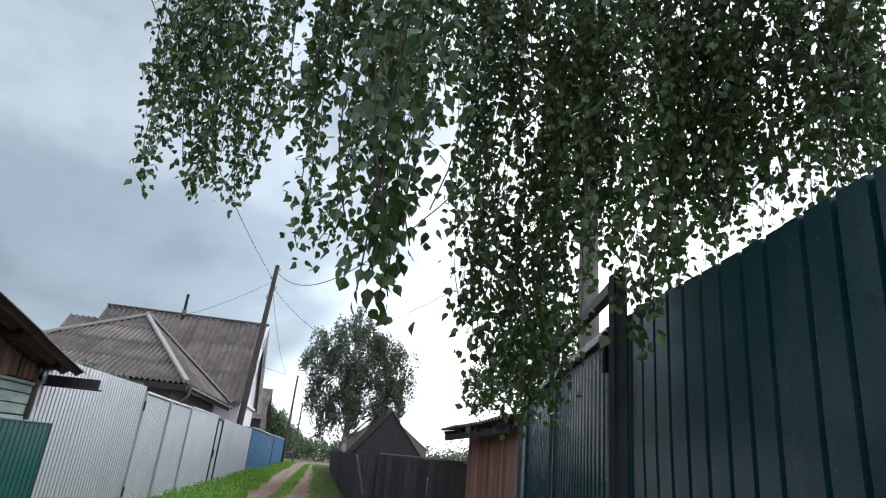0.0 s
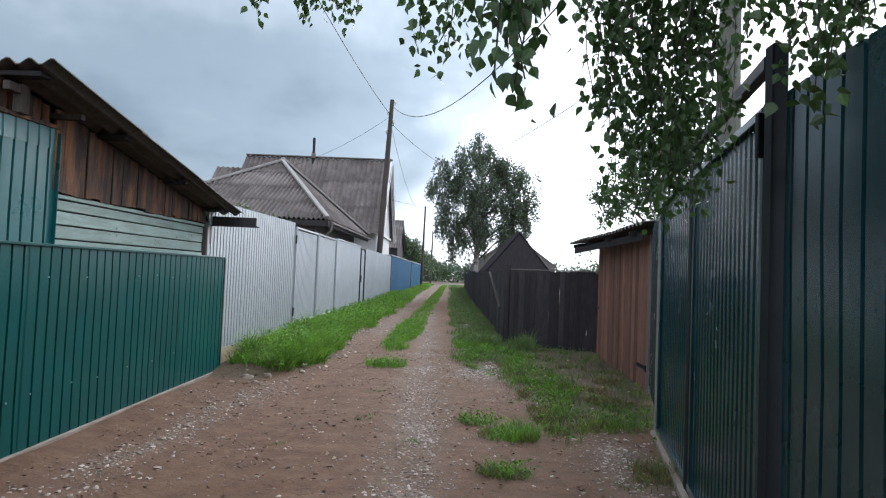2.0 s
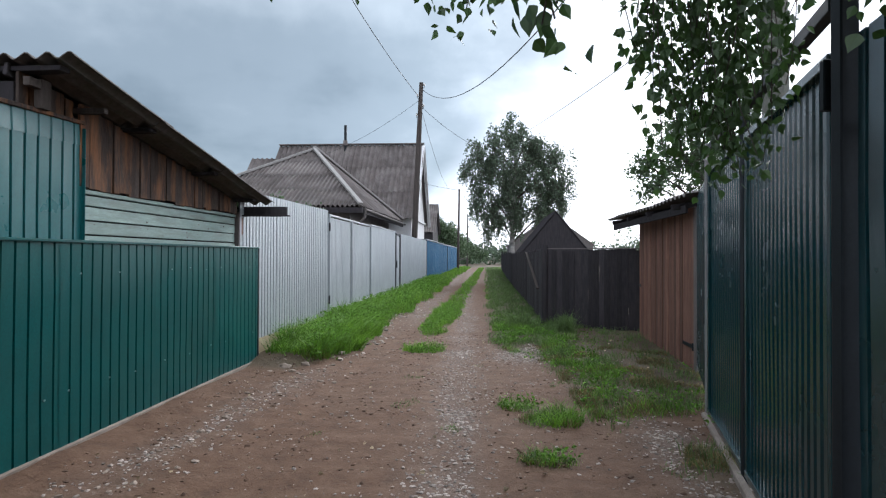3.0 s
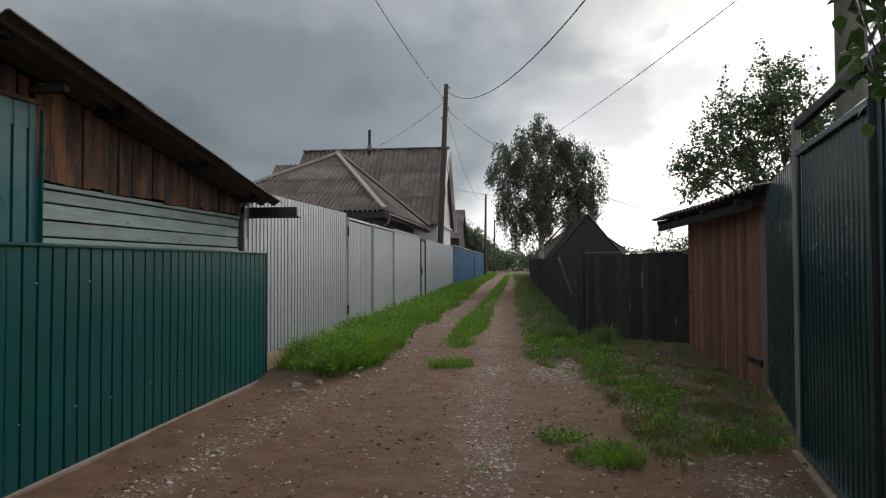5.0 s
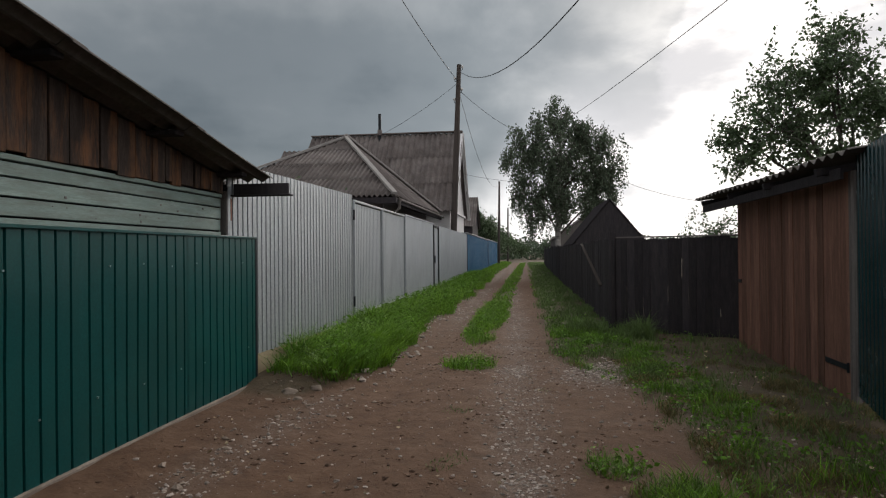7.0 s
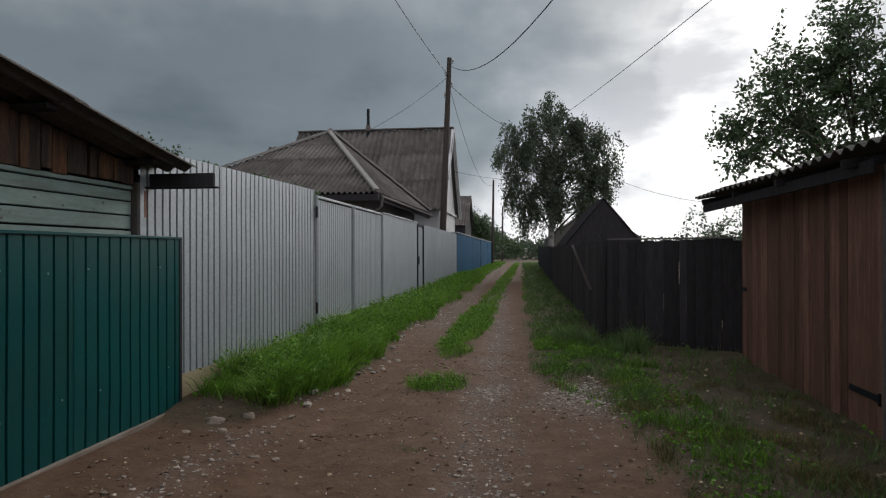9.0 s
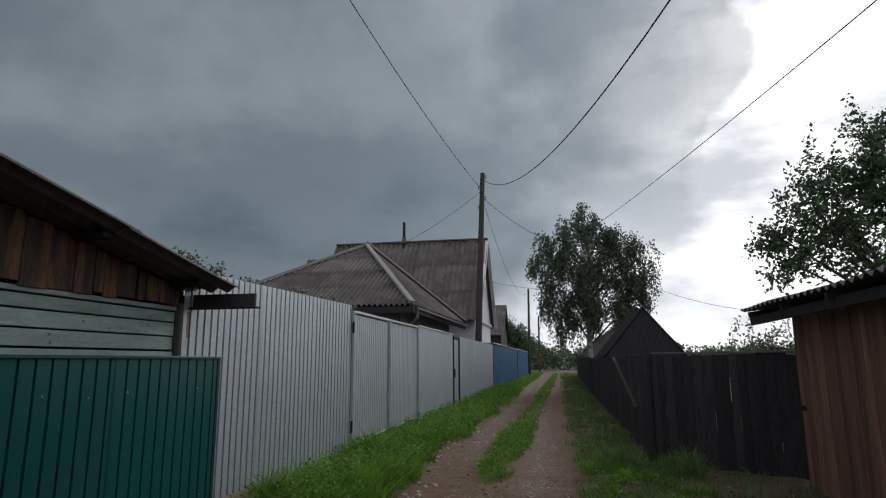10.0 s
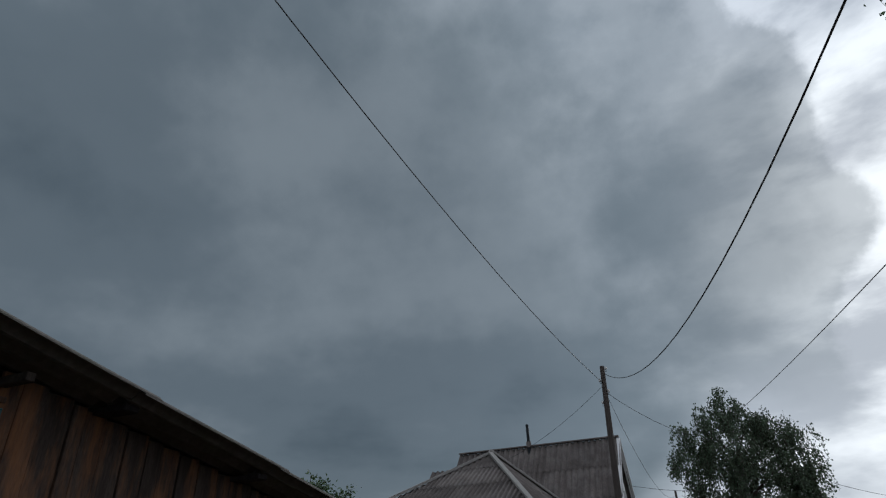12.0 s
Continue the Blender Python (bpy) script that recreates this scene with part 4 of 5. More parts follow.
# ---- houses ----
def hip_house():
    h = thing("hip_roofed_house", (-6.9, 24, 0), "low house under a grey-brown corrugated hip roof", "house")
    F, B, FL, BL = Vector((-3.95, 19.3, 3.05)), Vector((-3.85, 28.6, 3.05)), Vector((-11.0, 19.3, 3.05)), Vector((-11.0, 28.6, 3.05))
    A = Vector((-6.95, 24.3, 5.78))
    bm = bmesh.new()
    box(bm, (-10.5, 19.9, 0), (-4.45, 28.1, 3.0))
    part("wall_body", bm, GREY_WOOD, h)

    def face(p, q, apex):
        u = (q - p).normalized()
        v = (apex - p) - u * (apex - p).dot(u)
        H, L, ua = v.length, (q - p).length, (apex - p).dot(u)
        vmax = lambda s: H * (s / ua if s < ua else (L - s) / (L - ua))
        rows = 4
        for r in range(rows):
            a, b = H * r / rows, min(H, H * (r + 1) / rows + 0.10)
            lo, hi = ua * a / H, L - (L - ua) * a / H
            n = max(1, round((hi - lo) / 2.2))
            for i in range(n):
                corrugated("roof_sheet", p, u, v, lo + (hi - lo) * i / n, lo + (hi - lo) * (i + 1) / n, a, b, SLATE, h, vmax, lift=0.03, pitch=0.16, amp=0.05, step=4, sag=0.02)

    face(FL, F, A)
    face(F, B, A)
    face(B, BL, A)
    face(BL, FL, A)
    for p in (F, B, FL, BL):
        bm = bmesh.new()
        rise = 0.17 if p is B else 0.09
        beam(bm, p + Vector((0, 0, rise)), A + Vector((0, 0, rise)), 0.15, 0.08)
        part("hip_board", bm, PALE_WOOD, h, "pale grey board along the hip")
    for p, q in ((FL, F), (F, B)):
        bm = bmesh.new()
        beam(bm, p + Vector((0, 0, -0.12)), q + Vector((0, 0, -0.12)), 0.06, 0.18)
        part("eave_board", bm, DARK_WOOD, h)
    bm = bmesh.new()
    tube(bm, [F + Vector((0.05, 0.3, -0.06)), B + Vector((0.12, 0, -0.10))], 0.045)
    part("gutter", bm, GREY_WOOD, h)
    bm = bmesh.new()
    tube(bm, [F + Vector((0.10, 0.25, -0.05)), F + Vector((0.08, 0.25, -0.35)), F + Vector((-0.2, 0.3, -0.6)), F + Vector((-0.2, 0.3, -2.6))], 0.045)
    part("downpipe", bm, GREY_WOOD, h)


def gable_house():
    h = thing("gabled_house", (-7.5, 32.5, 0), "white house with a steep grey-brown corrugated gable roof", "house")
    x0, x1 = -11.3, -3.40
    yr, zr = 32.6, 7.55
    ye, ze = 28.9, 3.25
    yb = 2 * yr - ye
    bm = bmesh.new()
    v = [bm.verts.new((x, *p)) for x in (x0 + 0.3, x1 - 0.12) for p in ((ye + 0.5, 0), (yb - 0.5, 0), (yb - 0.5, ze + 0.3), (yr, zr - 0.25), (ye + 0.5, ze + 0.3))]
    bm.faces.new(v[:5][::-1])
    bm.faces.new(v[5:])
    for i in range(5):
        bm.faces.new((v[i], v[(i + 1) % 5], v[5 + (i + 1) % 5], v[5 + i]))
    bmesh.ops.recalc_face_normals(bm, faces=bm.faces[:])
    part("wall_body", bm, WHITE_WALL, h)
    S = math.hypot(yr - ye, zr - ze)
    n = 7
    w = (x1 - x0 + 0.16) / n
    for sign, yy in ((1, ye), (-1, yb)):
        vdir = Vector((0, sign * (yr - ye), zr - ze)).normalized()
        for i in range(n):
            for a, b in ((0, S / 3 + 0.12), (S / 3, 2 * S / 3 + 0.12), (2 * S / 3, S)):
                corrugated("roof_sheet", (x0, yy, ze), (1, 0, 0), vdir, i * w, (i + 1) * w + 0.04, a, b, SLATE, h, lift=0.03, pitch=0.27, amp=0.062, step=4, sag=0.025)
    bm = bmesh.new()
    beam(bm, (x0, yr, zr + 0.05), (x1 + 0.18, yr, zr + 0.05), 0.28, 0.06)
    part("ridge_cap", bm, SLATE, h)
    for yy in (ye, yb):
        bm = bmesh.new()
        beam(bm, (x1 + 0.14, yy, ze - 0.04), (x1 + 0.14, yr, zr - 0.04), 0.05, 0.18, up=(1, 0, 0))
        part("verge_board", bm, WHITE_WALL, h)
    bm = bmesh.new()
    beam(bm, (x1 - 0.10, ye + 0.3, 3.35), (x1 - 0.10, yb - 0.3, 3.35), 0.16, 0.12)
    part("belt_course", bm, WHITE_WALL, h)
    bm = bmesh.new()
    box(bm, (x1 - 0.13, 30.6, 1.5), (x1 - 0.08, 31.5, 2.9), bevel=0.01)
    wf = part("window_frame", bm, WHITE_METAL, h)
    bm = bmesh.new()
    box(bm, (x1 - 0.075, 30.68, 1.58), (x1 - 0.066, 31.42, 2.82))
    part("pane", bm, GLASS_DARK, wf)
    bm = bmesh.new()
    box(bm, (x1 - 0.13, 32.9, 5.2), (x1 - 0.02, 33.25, 5.6), bevel=0.03)
    part("wall_lamp", bm, WHITE_METAL, h)
    # lower wing of the roof at the far end
    for i in range(2):
        corrugated("roof_sheet", (-12.9, 29.3, 3.3), (1, 0, 0), (0, 3.3, 3.55), 1.0 * i, 1.0 * i + 1.04, 0, 4.85, SLATE, h, pitch=0.27, amp=0.062, step=4)
        corrugated("roof_sheet", (-12.9, 35.9, 3.3), (1, 0, 0), (0, -3.3, 3.55), 1.0 * i, 1.0 * i + 1.04, 0, 4.85, SLATE, h, pitch=0.27, amp=0.062, step=4)
    bm = bmesh.new()
    box(bm, (-12.7, 30.0, 0), (-11.1, 35.2, 3.6))
    part("wing_wall", bm, WHITE_WALL, h)
    bm = bmesh.new()
    tube(bm, [(-7.55, 32.4, 7.0), (-7.55, 32.4, 8.62)], 0.075, 10)
    ch = part("chimney_pipe", bm, DARK_STEEL, h, "dark thin steel chimney pipe")
    bm = bmesh.new()
    tube(bm, [(-7.55, 32.4, 7.5), (-7.55, 32.4, 7.78)], 0.12, 10)
    part("collar", bm, SLATE, ch)


def small_house(name, x0, x1, y0, y1, ze, zr, along, wall, roof, label):
    h = thing(name, ((x0 + x1) / 2, (y0 + y1) / 2, 0), label, "house")
    bm = bmesh.new()
    if along == "y":
        xm = (x0 + x1) / 2
        prof = [(x0, 0), (x1, 0), (x1, ze), (xm, zr), (x0, ze)]
        v = [bm.verts.new((p[0], y, p[1])) for y in (y0, y1) for p in prof]
    else:
        ym = (y0 + y1) / 2
        prof = [(y0, 0), (y1, 0), (y1, ze), (ym, zr), (y0, ze)]
        v = [bm.verts.new((x, *p)) for x in (x0, x1) for p in prof]
    bm.faces.new(v[:5])
    bm.faces.new(v[5:][::-1])
    for i in range(5):
        bm.faces.new((v[i], v[5 + i], v[5 + (i + 1) % 5], v[(i + 1) % 5]))
    bmesh.ops.recalc_face_normals(bm, faces=bm.faces[:])
    part("wall_body", bm, wall, h)
    if along == "y":
        xm = (x0 + x1) / 2
        S = math.hypot(xm - x0, zr - ze) + 0.15
        for xe, sgn in ((x0, 1), (x1, -1)):
            vd = Vector((sgn * (xm - x0), 0, zr - ze)).normalized()
            corrugated("roof_slope", Vector((xe, y0 - 0.04, ze + 0.06)) - vd * 0.15, (0, 1, 0), vd, 0, y1 - y0 + 0.1, 0, S, roof, h, pitch=0.2, amp=0.03, step=4)
    else:
        ym = (y0 + y1) / 2
        S = math.hypot(ym - y0, zr - ze) + 0.35
        for yy, sgn in ((y0, 1), (y1, -1)):
            vd = Vector((0, sgn * (ym - y0), zr - ze)).normalized()
            corrugated("roof_slope", Vector((x0 - 0.25, yy, ze + 0.08)) - vd * 0.35, (1, 0, 0), vd, 0, x1 - x0 + 0.5, 0, S, roof, h, pitch=0.2, amp=0.03, step=4)


hip_house()
gable_house()
small_house("far_shed", -8.2, -4.2, 50.0, 56.0, 3.6, 6.0, "x", DARK_WOOD, SLATE, "small dark wooden house with a grey corrugated roof")
small_house("dark_gabled_shed", 1.70, 4.20, 24.5, 29.0, 1.70, 3.22, "y", DARK_WOOD, DARK_WOOD, "dark gabled shed behind the board fence")
small_house("far_house", 2.1, 8.0, 44.0, 52.0, 2.3, 4.4, "y", GREY_WOOD, SLATE, "far low house with a grey roof behind the birch")


# ---- poles and cables ----
def power_pole(base, top, r0, r1, label, arms=True):
    p = thing("power_pole", base, label, "power pole", "wooden power poles")
    bm = bmesh.new()
    a, b = Vector(base), Vector(top)
    tube(bm, [a + Vector((0, 0, -0.2)), a.lerp(b, 0.35), a.lerp(b, 0.7), b], [r0, r0 * 0.9 + r1 * 0.1, (r0 + r1) / 2, r1], 10)
    part("shaft", bm, POLE_WOOD, p, smooth=False)
    if arms:
        for k, (dz, dx) in enumerate(((0.25, 0.16), (0.75, -0.16), (1.25, 0.16), (1.7, -0.15))):
            q = b + (a - b).normalized() * dz
            bm = bmesh.new()
            tube(bm, [q, q + Vector((dx, 0, 0.0)), q + Vector((dx, 0, 0.14))], 0.014, 6)
            hook = part("hook", bm, DARK_STEEL, p)
            bm = bmesh.new()
            tube(bm, [q + Vector((dx, 0, 0.10)), q + Vector((dx, 0, 0.15)), q + Vector((dx, 0, 0.22))], [0.045, 0.055, 0.03], 8)
            part("insulator", bm, CERAMIC, hook)
    return p


power_pole((-3.37, 28.6, 0), (-2.97, 28.6, 9.79), 0.15, 0.10, "tall leaning dark wooden power pole behind the fence")
power_pole((-2.5, 60, 0), (-2.38, 60, 8.2), 0.13, 0.09, "far wooden power pole beside the lane", False)
power_pole((-2.1, 80, 0), (-2.03, 80, 7.1), 0.13, 0.09, "distant wooden power pole at the lane's end", False)
power_pole((4.95, 38.0, 0), (4.9, 38.0, 6.1), 0.13, 0.10, "wooden power pole behind the far birch", False)


def cable(a, b, sag, r, label):
    a, b = Vector(a), Vector(b)
    c = thing("overhead_cable", a, label, "cable", "overhead cables")
    pts = []
    for i in range(33):
        k = i / 32
        p = a.lerp(b, k)
        p.z -= sag * 4 * k * (1 - k)
        pts.append(p)
    bm = bmesh.new()
    tube(bm, pts, r, 5)
    part("wire", bm, WIRE, c, smooth=True)


cable((-3.04, 28.6, 9.06), (-7.51, -14.0, 17.42), 2.19, 0.013, "black overhead cable running back over the fences")
cable((-2.91, 28.6, 9.45), (6.14, -9.0, 10.74), 4.17, 0.013, "black sagging overhead cable across the lane")
cable((1.33, 44.0, 9.59), (5.56, 4.0, 6.17), 0.36, 0.011, "thin overhead cable crossing behind the birch")
cable((-2.95, 28.6, 8.62), (1.5, 32.6, 6.8), 0.46, 0.010, "overhead cable from the leaning pole into the birch")
cable((-2.96, 28.6, 8.5), (-2.38, 60, 7.9), 1.6, 0.010, "overhead cable along the lane to the far pole")
cable((-3.0, 28.6, 9.0), (-8.5, 32.0, 7.0), 0.25, 0.008, "house cable from the pole to the gabled house")
cable((-3.4, 33.0, 5.5), (4.9, 38.0, 5.9), 0.5, 0.008, "thin cable from the house gable across the lane")
cable((4.9, 38.0, 5.8), (20.66, 25.0, 7.12), 2.88, 0.010, "cable running away over the gardens")


# ---- trees ----
def strands(tips, rng, spacing, leaf, spread, mat_leaf, parent, twig_r=0.0022, name="crown", shape="birch", twig_part=True, fine=False):
    """Hanging shoots, each from a top point to a tip, set with leaves."""
    C, D, S = [], [], []
    bm = bmesh.new()
    for top, tip in tips:
        top, tip = np.array(top, float), np.array(tip, float)
        length = np.linalg.norm(tip - top)
        bow = rng.normal(size=3) * 0.06 * length
        n = max(3, int(length / spacing))
        k = np.linspace(0, 1, n)[:, None]
        p = top + (tip - top) * k + bow * 4 * k * (1 - k)
        if twig_part:
            tube(bm, [Vector(q) for q in p[:: max(1, n // 6)]], twig_r, 3, caps=False)
        for _ in range(2):
            C.append(p + rng.normal(size=(n, 3)) * spread)
            d = rng.normal(size=(n, 3)) * 0.55
            d[:, 2] -= 0.9
            D.append(d)
            S.append(rng.uniform(0.7, 1.15, n) * leaf)
    v, f = leaves(np.concatenate(C), np.concatenate(D), np.concatenate(S), rng, shape, fine)
    if twig_part:
        tagged(part("twig_mass", bm, TWIG, parent), kind="stuff")
    raw(name, v, f, mat_leaf, parent)


def aim(az, el, d, eye=(0.0, 0.0, 1.5)):
    a, e = radians(az), radians(el)
    return np.array([eye[0] + d * math.sin(a) * math.cos(e), eye[1] + d * math.cos(a) * math.cos(e), eye[2] + d * math.sin(e)])


def near_birch():
    t = thing("weeping_birch", (3.4, -0.3, 0), "tall birch with hanging leafy shoots over the lane", "tree")
    rng = np.random.default_rng(7)
    bm = bmesh.new()
    tube(bm, [(3.4, -0.3, -0.1), (3.38, -0.28, 1.5), (3.3, -0.2, 4.0), (3.3, -0.1, 7.0), (3.2, 0.0, 10.5)], [0.24, 0.20, 0.16, 0.11, 0.03], 12)
    part("trunk", bm, BIRCH_BARK, t, smooth=True)
    arcs = [(3.0, (0.2, 2.2, 3.7)), (3.4, (-0.7, 2.0, 3.9)), (3.2, (1.2, 2.3, 3.6)), (3.8, (2.1, 1.6, 3.6)), (4.6, (1.6, -2.2, 4.6)), (5.5, (4.6, 1.8, 5.6)), (6.0, (4.8, -1.6, 6.0))]
    for z, end in arcs:
        bm = bmesh.new()
        a, e = Vector((3.3, -0.2, z)), Vector(end)
        mid = a.lerp(e, 0.5) + Vector((0, 0, 0.9))
        q = a.lerp(e, 0.25) + Vector((0, 0, 0.65))
        w = a.lerp(e, 0.8) + Vector((0, 0, 0.5))
        tube(bm, [a, q, mid, w, e], [0.07, 0.05, 0.035, 0.02, 0.008], 7)
        part("limb", bm, TWIG, t, smooth=True)
    tips = []

    def group(n, az0, az1, el, jitter, d0, d1, l0, l1):
        for _ in range(n):
            az = rng.uniform(az0, az1)
            e = el(az) + abs(rng.normal()) * jitter
            p = aim(az, e, rng.uniform(d0, d1))
            tips.append((p + np.array([rng.normal() * 0.06, rng.normal() * 0.06, rng.uniform(l0, l1)]), p))

    group(46, -20, -9, lambda a: 21.0, 6, 2.7, 3.3, 0.6, 1.2)
    group(15, -8, 0.5, lambda a: 17.2 + 0.14 * (a + 1) ** 2, 5, 2.0, 2.4, 0.6, 1.0)
    group(12, 2, 8, lambda a: 15.2 + 0.8 * abs(a - 4.5), 5, 1.15, 1.5, 0.5, 0.9)
    group(2, 4, 8, lambda a: 12, 2, 1.2, 1.4, 0.4, 0.6)
    group(8, 12.8, 15.5, lambda a: 4.5, 9, 2.2, 2.55, 0.6, 1.1)
    group(40, 16.8, 23.5, lambda a: 3.6 + 0.3 * abs(a - 19), 9, 2.3, 2.7, 0.6, 1.1)
    group(12, 11, 22, lambda a: 20, 4, 2.1, 2.9, 0.5, 1.0)
    group(4, 22, 25, lambda a: 11, 4, 2.4, 2.8, 0.5, 0.8)
    group(10, 25.5, 31, lambda a: 16, 5, 2.0, 2.5, 0.5, 0.9)
    group(3, 30.3, 32.2, lambda a: 12, 2.5, 1.6, 1.8, 0.5, 0.8)
    group(26, 31.5, 38, lambda a: 16.5 + 0.5 * (a - 32), 4, 2.2, 2.9, 0.5, 1.0)
    group(34, 38, 53, lambda a: 20 + 0.25 * (a - 38), 5, 2.3, 3.0, 0.5, 1.0)
    for az in (-18, -14, -5, -1, 4.5, 13, 18.5, 27, 34, 41, 48):
        group(9, az - 1.9, az + 1.9, lambda a: 28, 6, 2.3, 3.2, 0.5, 1.0)
    group(34, 37, 52, lambda a: 21.5, 5, 2.4, 3.0, 0.5, 1.0)
    group(30, 28, 45, lambda a: 23.5, 4, 2.3, 2.9, 0.5, 1.0)
    group(14, 22, 28, lambda a: 21, 4, 2.2, 2.7, 0.5, 0.9)
    group(26, 20, 27, lambda a: 22.5, 6, 2.2, 2.8, 0.5, 1.0)
    group(110, 0, 54, lambda a: 29, 6, 2.3, 3.3, 0.5, 1.0)
    group(150, -18, 55, lambda a: 37, 6, 2.4, 3.6, 0.5, 1.0)
    strands(tips, rng, 0.027, 0.039, 0.024, BIRCH_LEAF, t, name="hanging_foliage", fine=True)
    # the high crown round the trunk, spread out of view to shade the fence
    tips = []
    for _ in range(900):
        a, r = rng.uniform(0, 6.283), 3.7 * math.sqrt(rng.uniform(0.01, 1))
        x, y = 2.9 + r * math.cos(a), -2.0 + r * math.sin(a)
        top = np.array([x, y, rng.uniform(4.8 if y > 0.1 else 3.3, 10.5 - 0.9 * r)])
        tips.append((top, top + np.array([rng.normal() * 0.15, rng.normal() * 0.15, -rng.uniform(0.5, 1.2)])))
    strands(tips, rng, 0.07, 0.075, 0.06, BIRCH_LEAF, t, name="crown")


def far_birch():
    t = thing("far_birch", (1.9, 35.5, 0), "large weeping birch standing over the far end of the lane", "tree")
    rng = np.random.default_rng(21)
    bm = bmesh.new()
    tube(bm, [(1.75, 35.5, -0.1), (1.72, 35.5, 2.2), (1.8, 35.5, 5.0), (2.0, 35.6, 9.0)], [0.20, 0.16, 0.12, 0.04], 10)
    part("trunk", bm, BIRCH_BARK, t, smooth=True)
    blobs = [(1.7, 35.5, 9.15, 1.1, 0.75), (0.2, 35.4, 8.1, 0.85, 0.8), (3.9, 35.6, 7.7, 0.95, 0.7), (2.8, 35.5, 8.2, 0.8, 0.6), (1.9, 35.3, 7.2, 1.9, 1.5), (-0.3, 35.6, 6.7, 0.95, 1.1),
             (4.3, 35.4, 6.3, 0.95, 0.9), (3.3, 35.5, 6.4, 1.2, 1.2), (2.2, 35.5, 5.0, 1.7, 1.2), (0.2, 35.5, 4.9, 0.8, 0.9), (4.1, 35.6, 4.8, 0.7, 0.7), (1.2, 35.3, 5.8, 1.3, 1.0), (2.5, 35.5, 4.0, 1.4, 0.7), (0.7, 35.4, 3.9, 0.6, 0.7), (3.8, 35.5, 3.9, 0.8, 0.5)]
    for x, y, z, r, h in blobs:
        bm = bmesh.new()
        s = Vector((1.8, 35.5, max(2.2, z - 1.6)))
        e = Vector((x, y, z))
        tube(bm, [s, s.lerp(e, 0.5) + Vector((0, 0, 0.25)), e], [0.06, 0.04, 0.015], 6)
        part("limb", bm, TWIG, t)
    tips = []
    for x, y, z, r, h in blobs:
        for _ in range(int(9 + 13 * r * h)):
            d = rng.normal(size=3)
            d /= np.linalg.norm(d)
            c = np.array([x, y, z]) + d * np.array([r, r * 0.9, h]) * rng.uniform(0.3, 1.05) ** 0.5
            drop = rng.uniform(0.3, 1.3)
            lean = rng.normal(size=2) * 0.2
            for _ in range(7):
                top = c + rng.normal(size=3) * np.array([0.17, 0.17, 0.12])
                tips.append((top, top + np.array([lean[0] + rng.normal() * 0.06, lean[1] + rng.normal() * 0.06, -drop * rng.uniform(0.6, 1.1)])))
    for _ in range(60):
        x = rng.choice((rng.uniform(-0.9, 0.4), rng.uniform(3.8, 5.2)))
        z = rng.uniform(3.6, 6.5) if x < 1 else rng.uniform(4.4, 6.6)
        tips.append(((x, 35.5 + rng.normal() * 0.6, z), (x + rng.normal() * 0.1, 35.5, z - rng.uniform(0.8, 1.7))))
    for _ in range(14):
        x = rng.normal() * 0.12 + 0.25
        tips.append(((x, 35.3, rng.uniform(3.2, 4.2)), (x, 35.3, rng.uniform(1.6, 2.6))))
    strands(tips, rng, 0.085, 0.115, 0.07, HAZY_LEAF, t, twig_r=0.006)


def bushy_tree(name, base, blobs, seed, leaf, per, mat, label, trunk_r=0.09, mult=1.0, shoots=0):
    t = thing(name, base, label, "tree" if base[2] < 0.5 and trunk_r > 0.04 else "shrub")
    rng = np.random.default_rng(seed)
    b = Vector(base)
    top = max(z for _, _, z, _ in blobs)
    bm = bmesh.new()
    fork = Vector((base[0], base[1], max(0.6, min(z - r for _, _, z, r in blobs))))
    tube(bm, [b + Vector((0, 0, -0.1)), b.lerp(fork, 0.5) + Vector((0.04, 0.03, 0)), fork], [trunk_r, trunk_r * 0.85, trunk_r * 0.7], 9)
    part("trunk", bm, BARK, t, smooth=True)
    C = []
    for x, y, z, r in blobs:
        bm = bmesh.new()
        c = Vector((x, y, z))
        e = Vector((x, y, z + r * 0.3))
        tube(bm, [fork, fork.lerp(e, 0.5) + Vector((0.1 * r, -0.1 * r, 0.1)), e], [trunk_r * 0.5, trunk_r * 0.3, 0.008], 6)
        for _ in range(int(mult * (8 + 34 * r * r))):
            d = Vector(rng.normal(size=3)).normalized()
            d.z = d.z * 0.8 + 0.25
            s = c + d * r * rng.uniform(0.0, 0.4)
            tip = c + d * r * rng.uniform(0.75, 1.18)
            tube(bm, [s, s.lerp(tip, 0.6) + Vector((0, 0, 0.05)), tip], [0.010, 0.006, 0.002], 3, caps=False)
            n = int(per * (tip - s).length / leaf)
            k = rng.uniform(0.15, 1.0, (n, 1))
            C.append(np.array(s) + (np.array(tip) - np.array(s)) * k + rng.normal(size=(n, 3)) * leaf * 0.75)
        part("limb", bm, BARK, t)
    for _ in range(shoots):
        x, y, z, r = blobs[rng.integers(len(blobs))]
        s = np.array([x + rng.normal() * r * 0.4, y + rng.normal() * r * 0.4, z + r * 0.75])
        e = s + np.array([rng.normal() * 0.12, rng.normal() * 0.12, rng.uniform(0.25, 0.65)])
        k = np.linspace(0, 1, 22)[:, None]
        C.append(s + (e - s) * k + rng.normal(size=(22, 3)) * leaf * 0.4)
    C = np.concatenate(C)
    D = rng.normal(size=C.shape)
    D[:, 2] -= 0.15
    v, f = leaves(C, D, rng.uniform(0.7, 1.2, len(C)) * leaf, rng, "apple")
    raw("crown", v, f, mat, t)


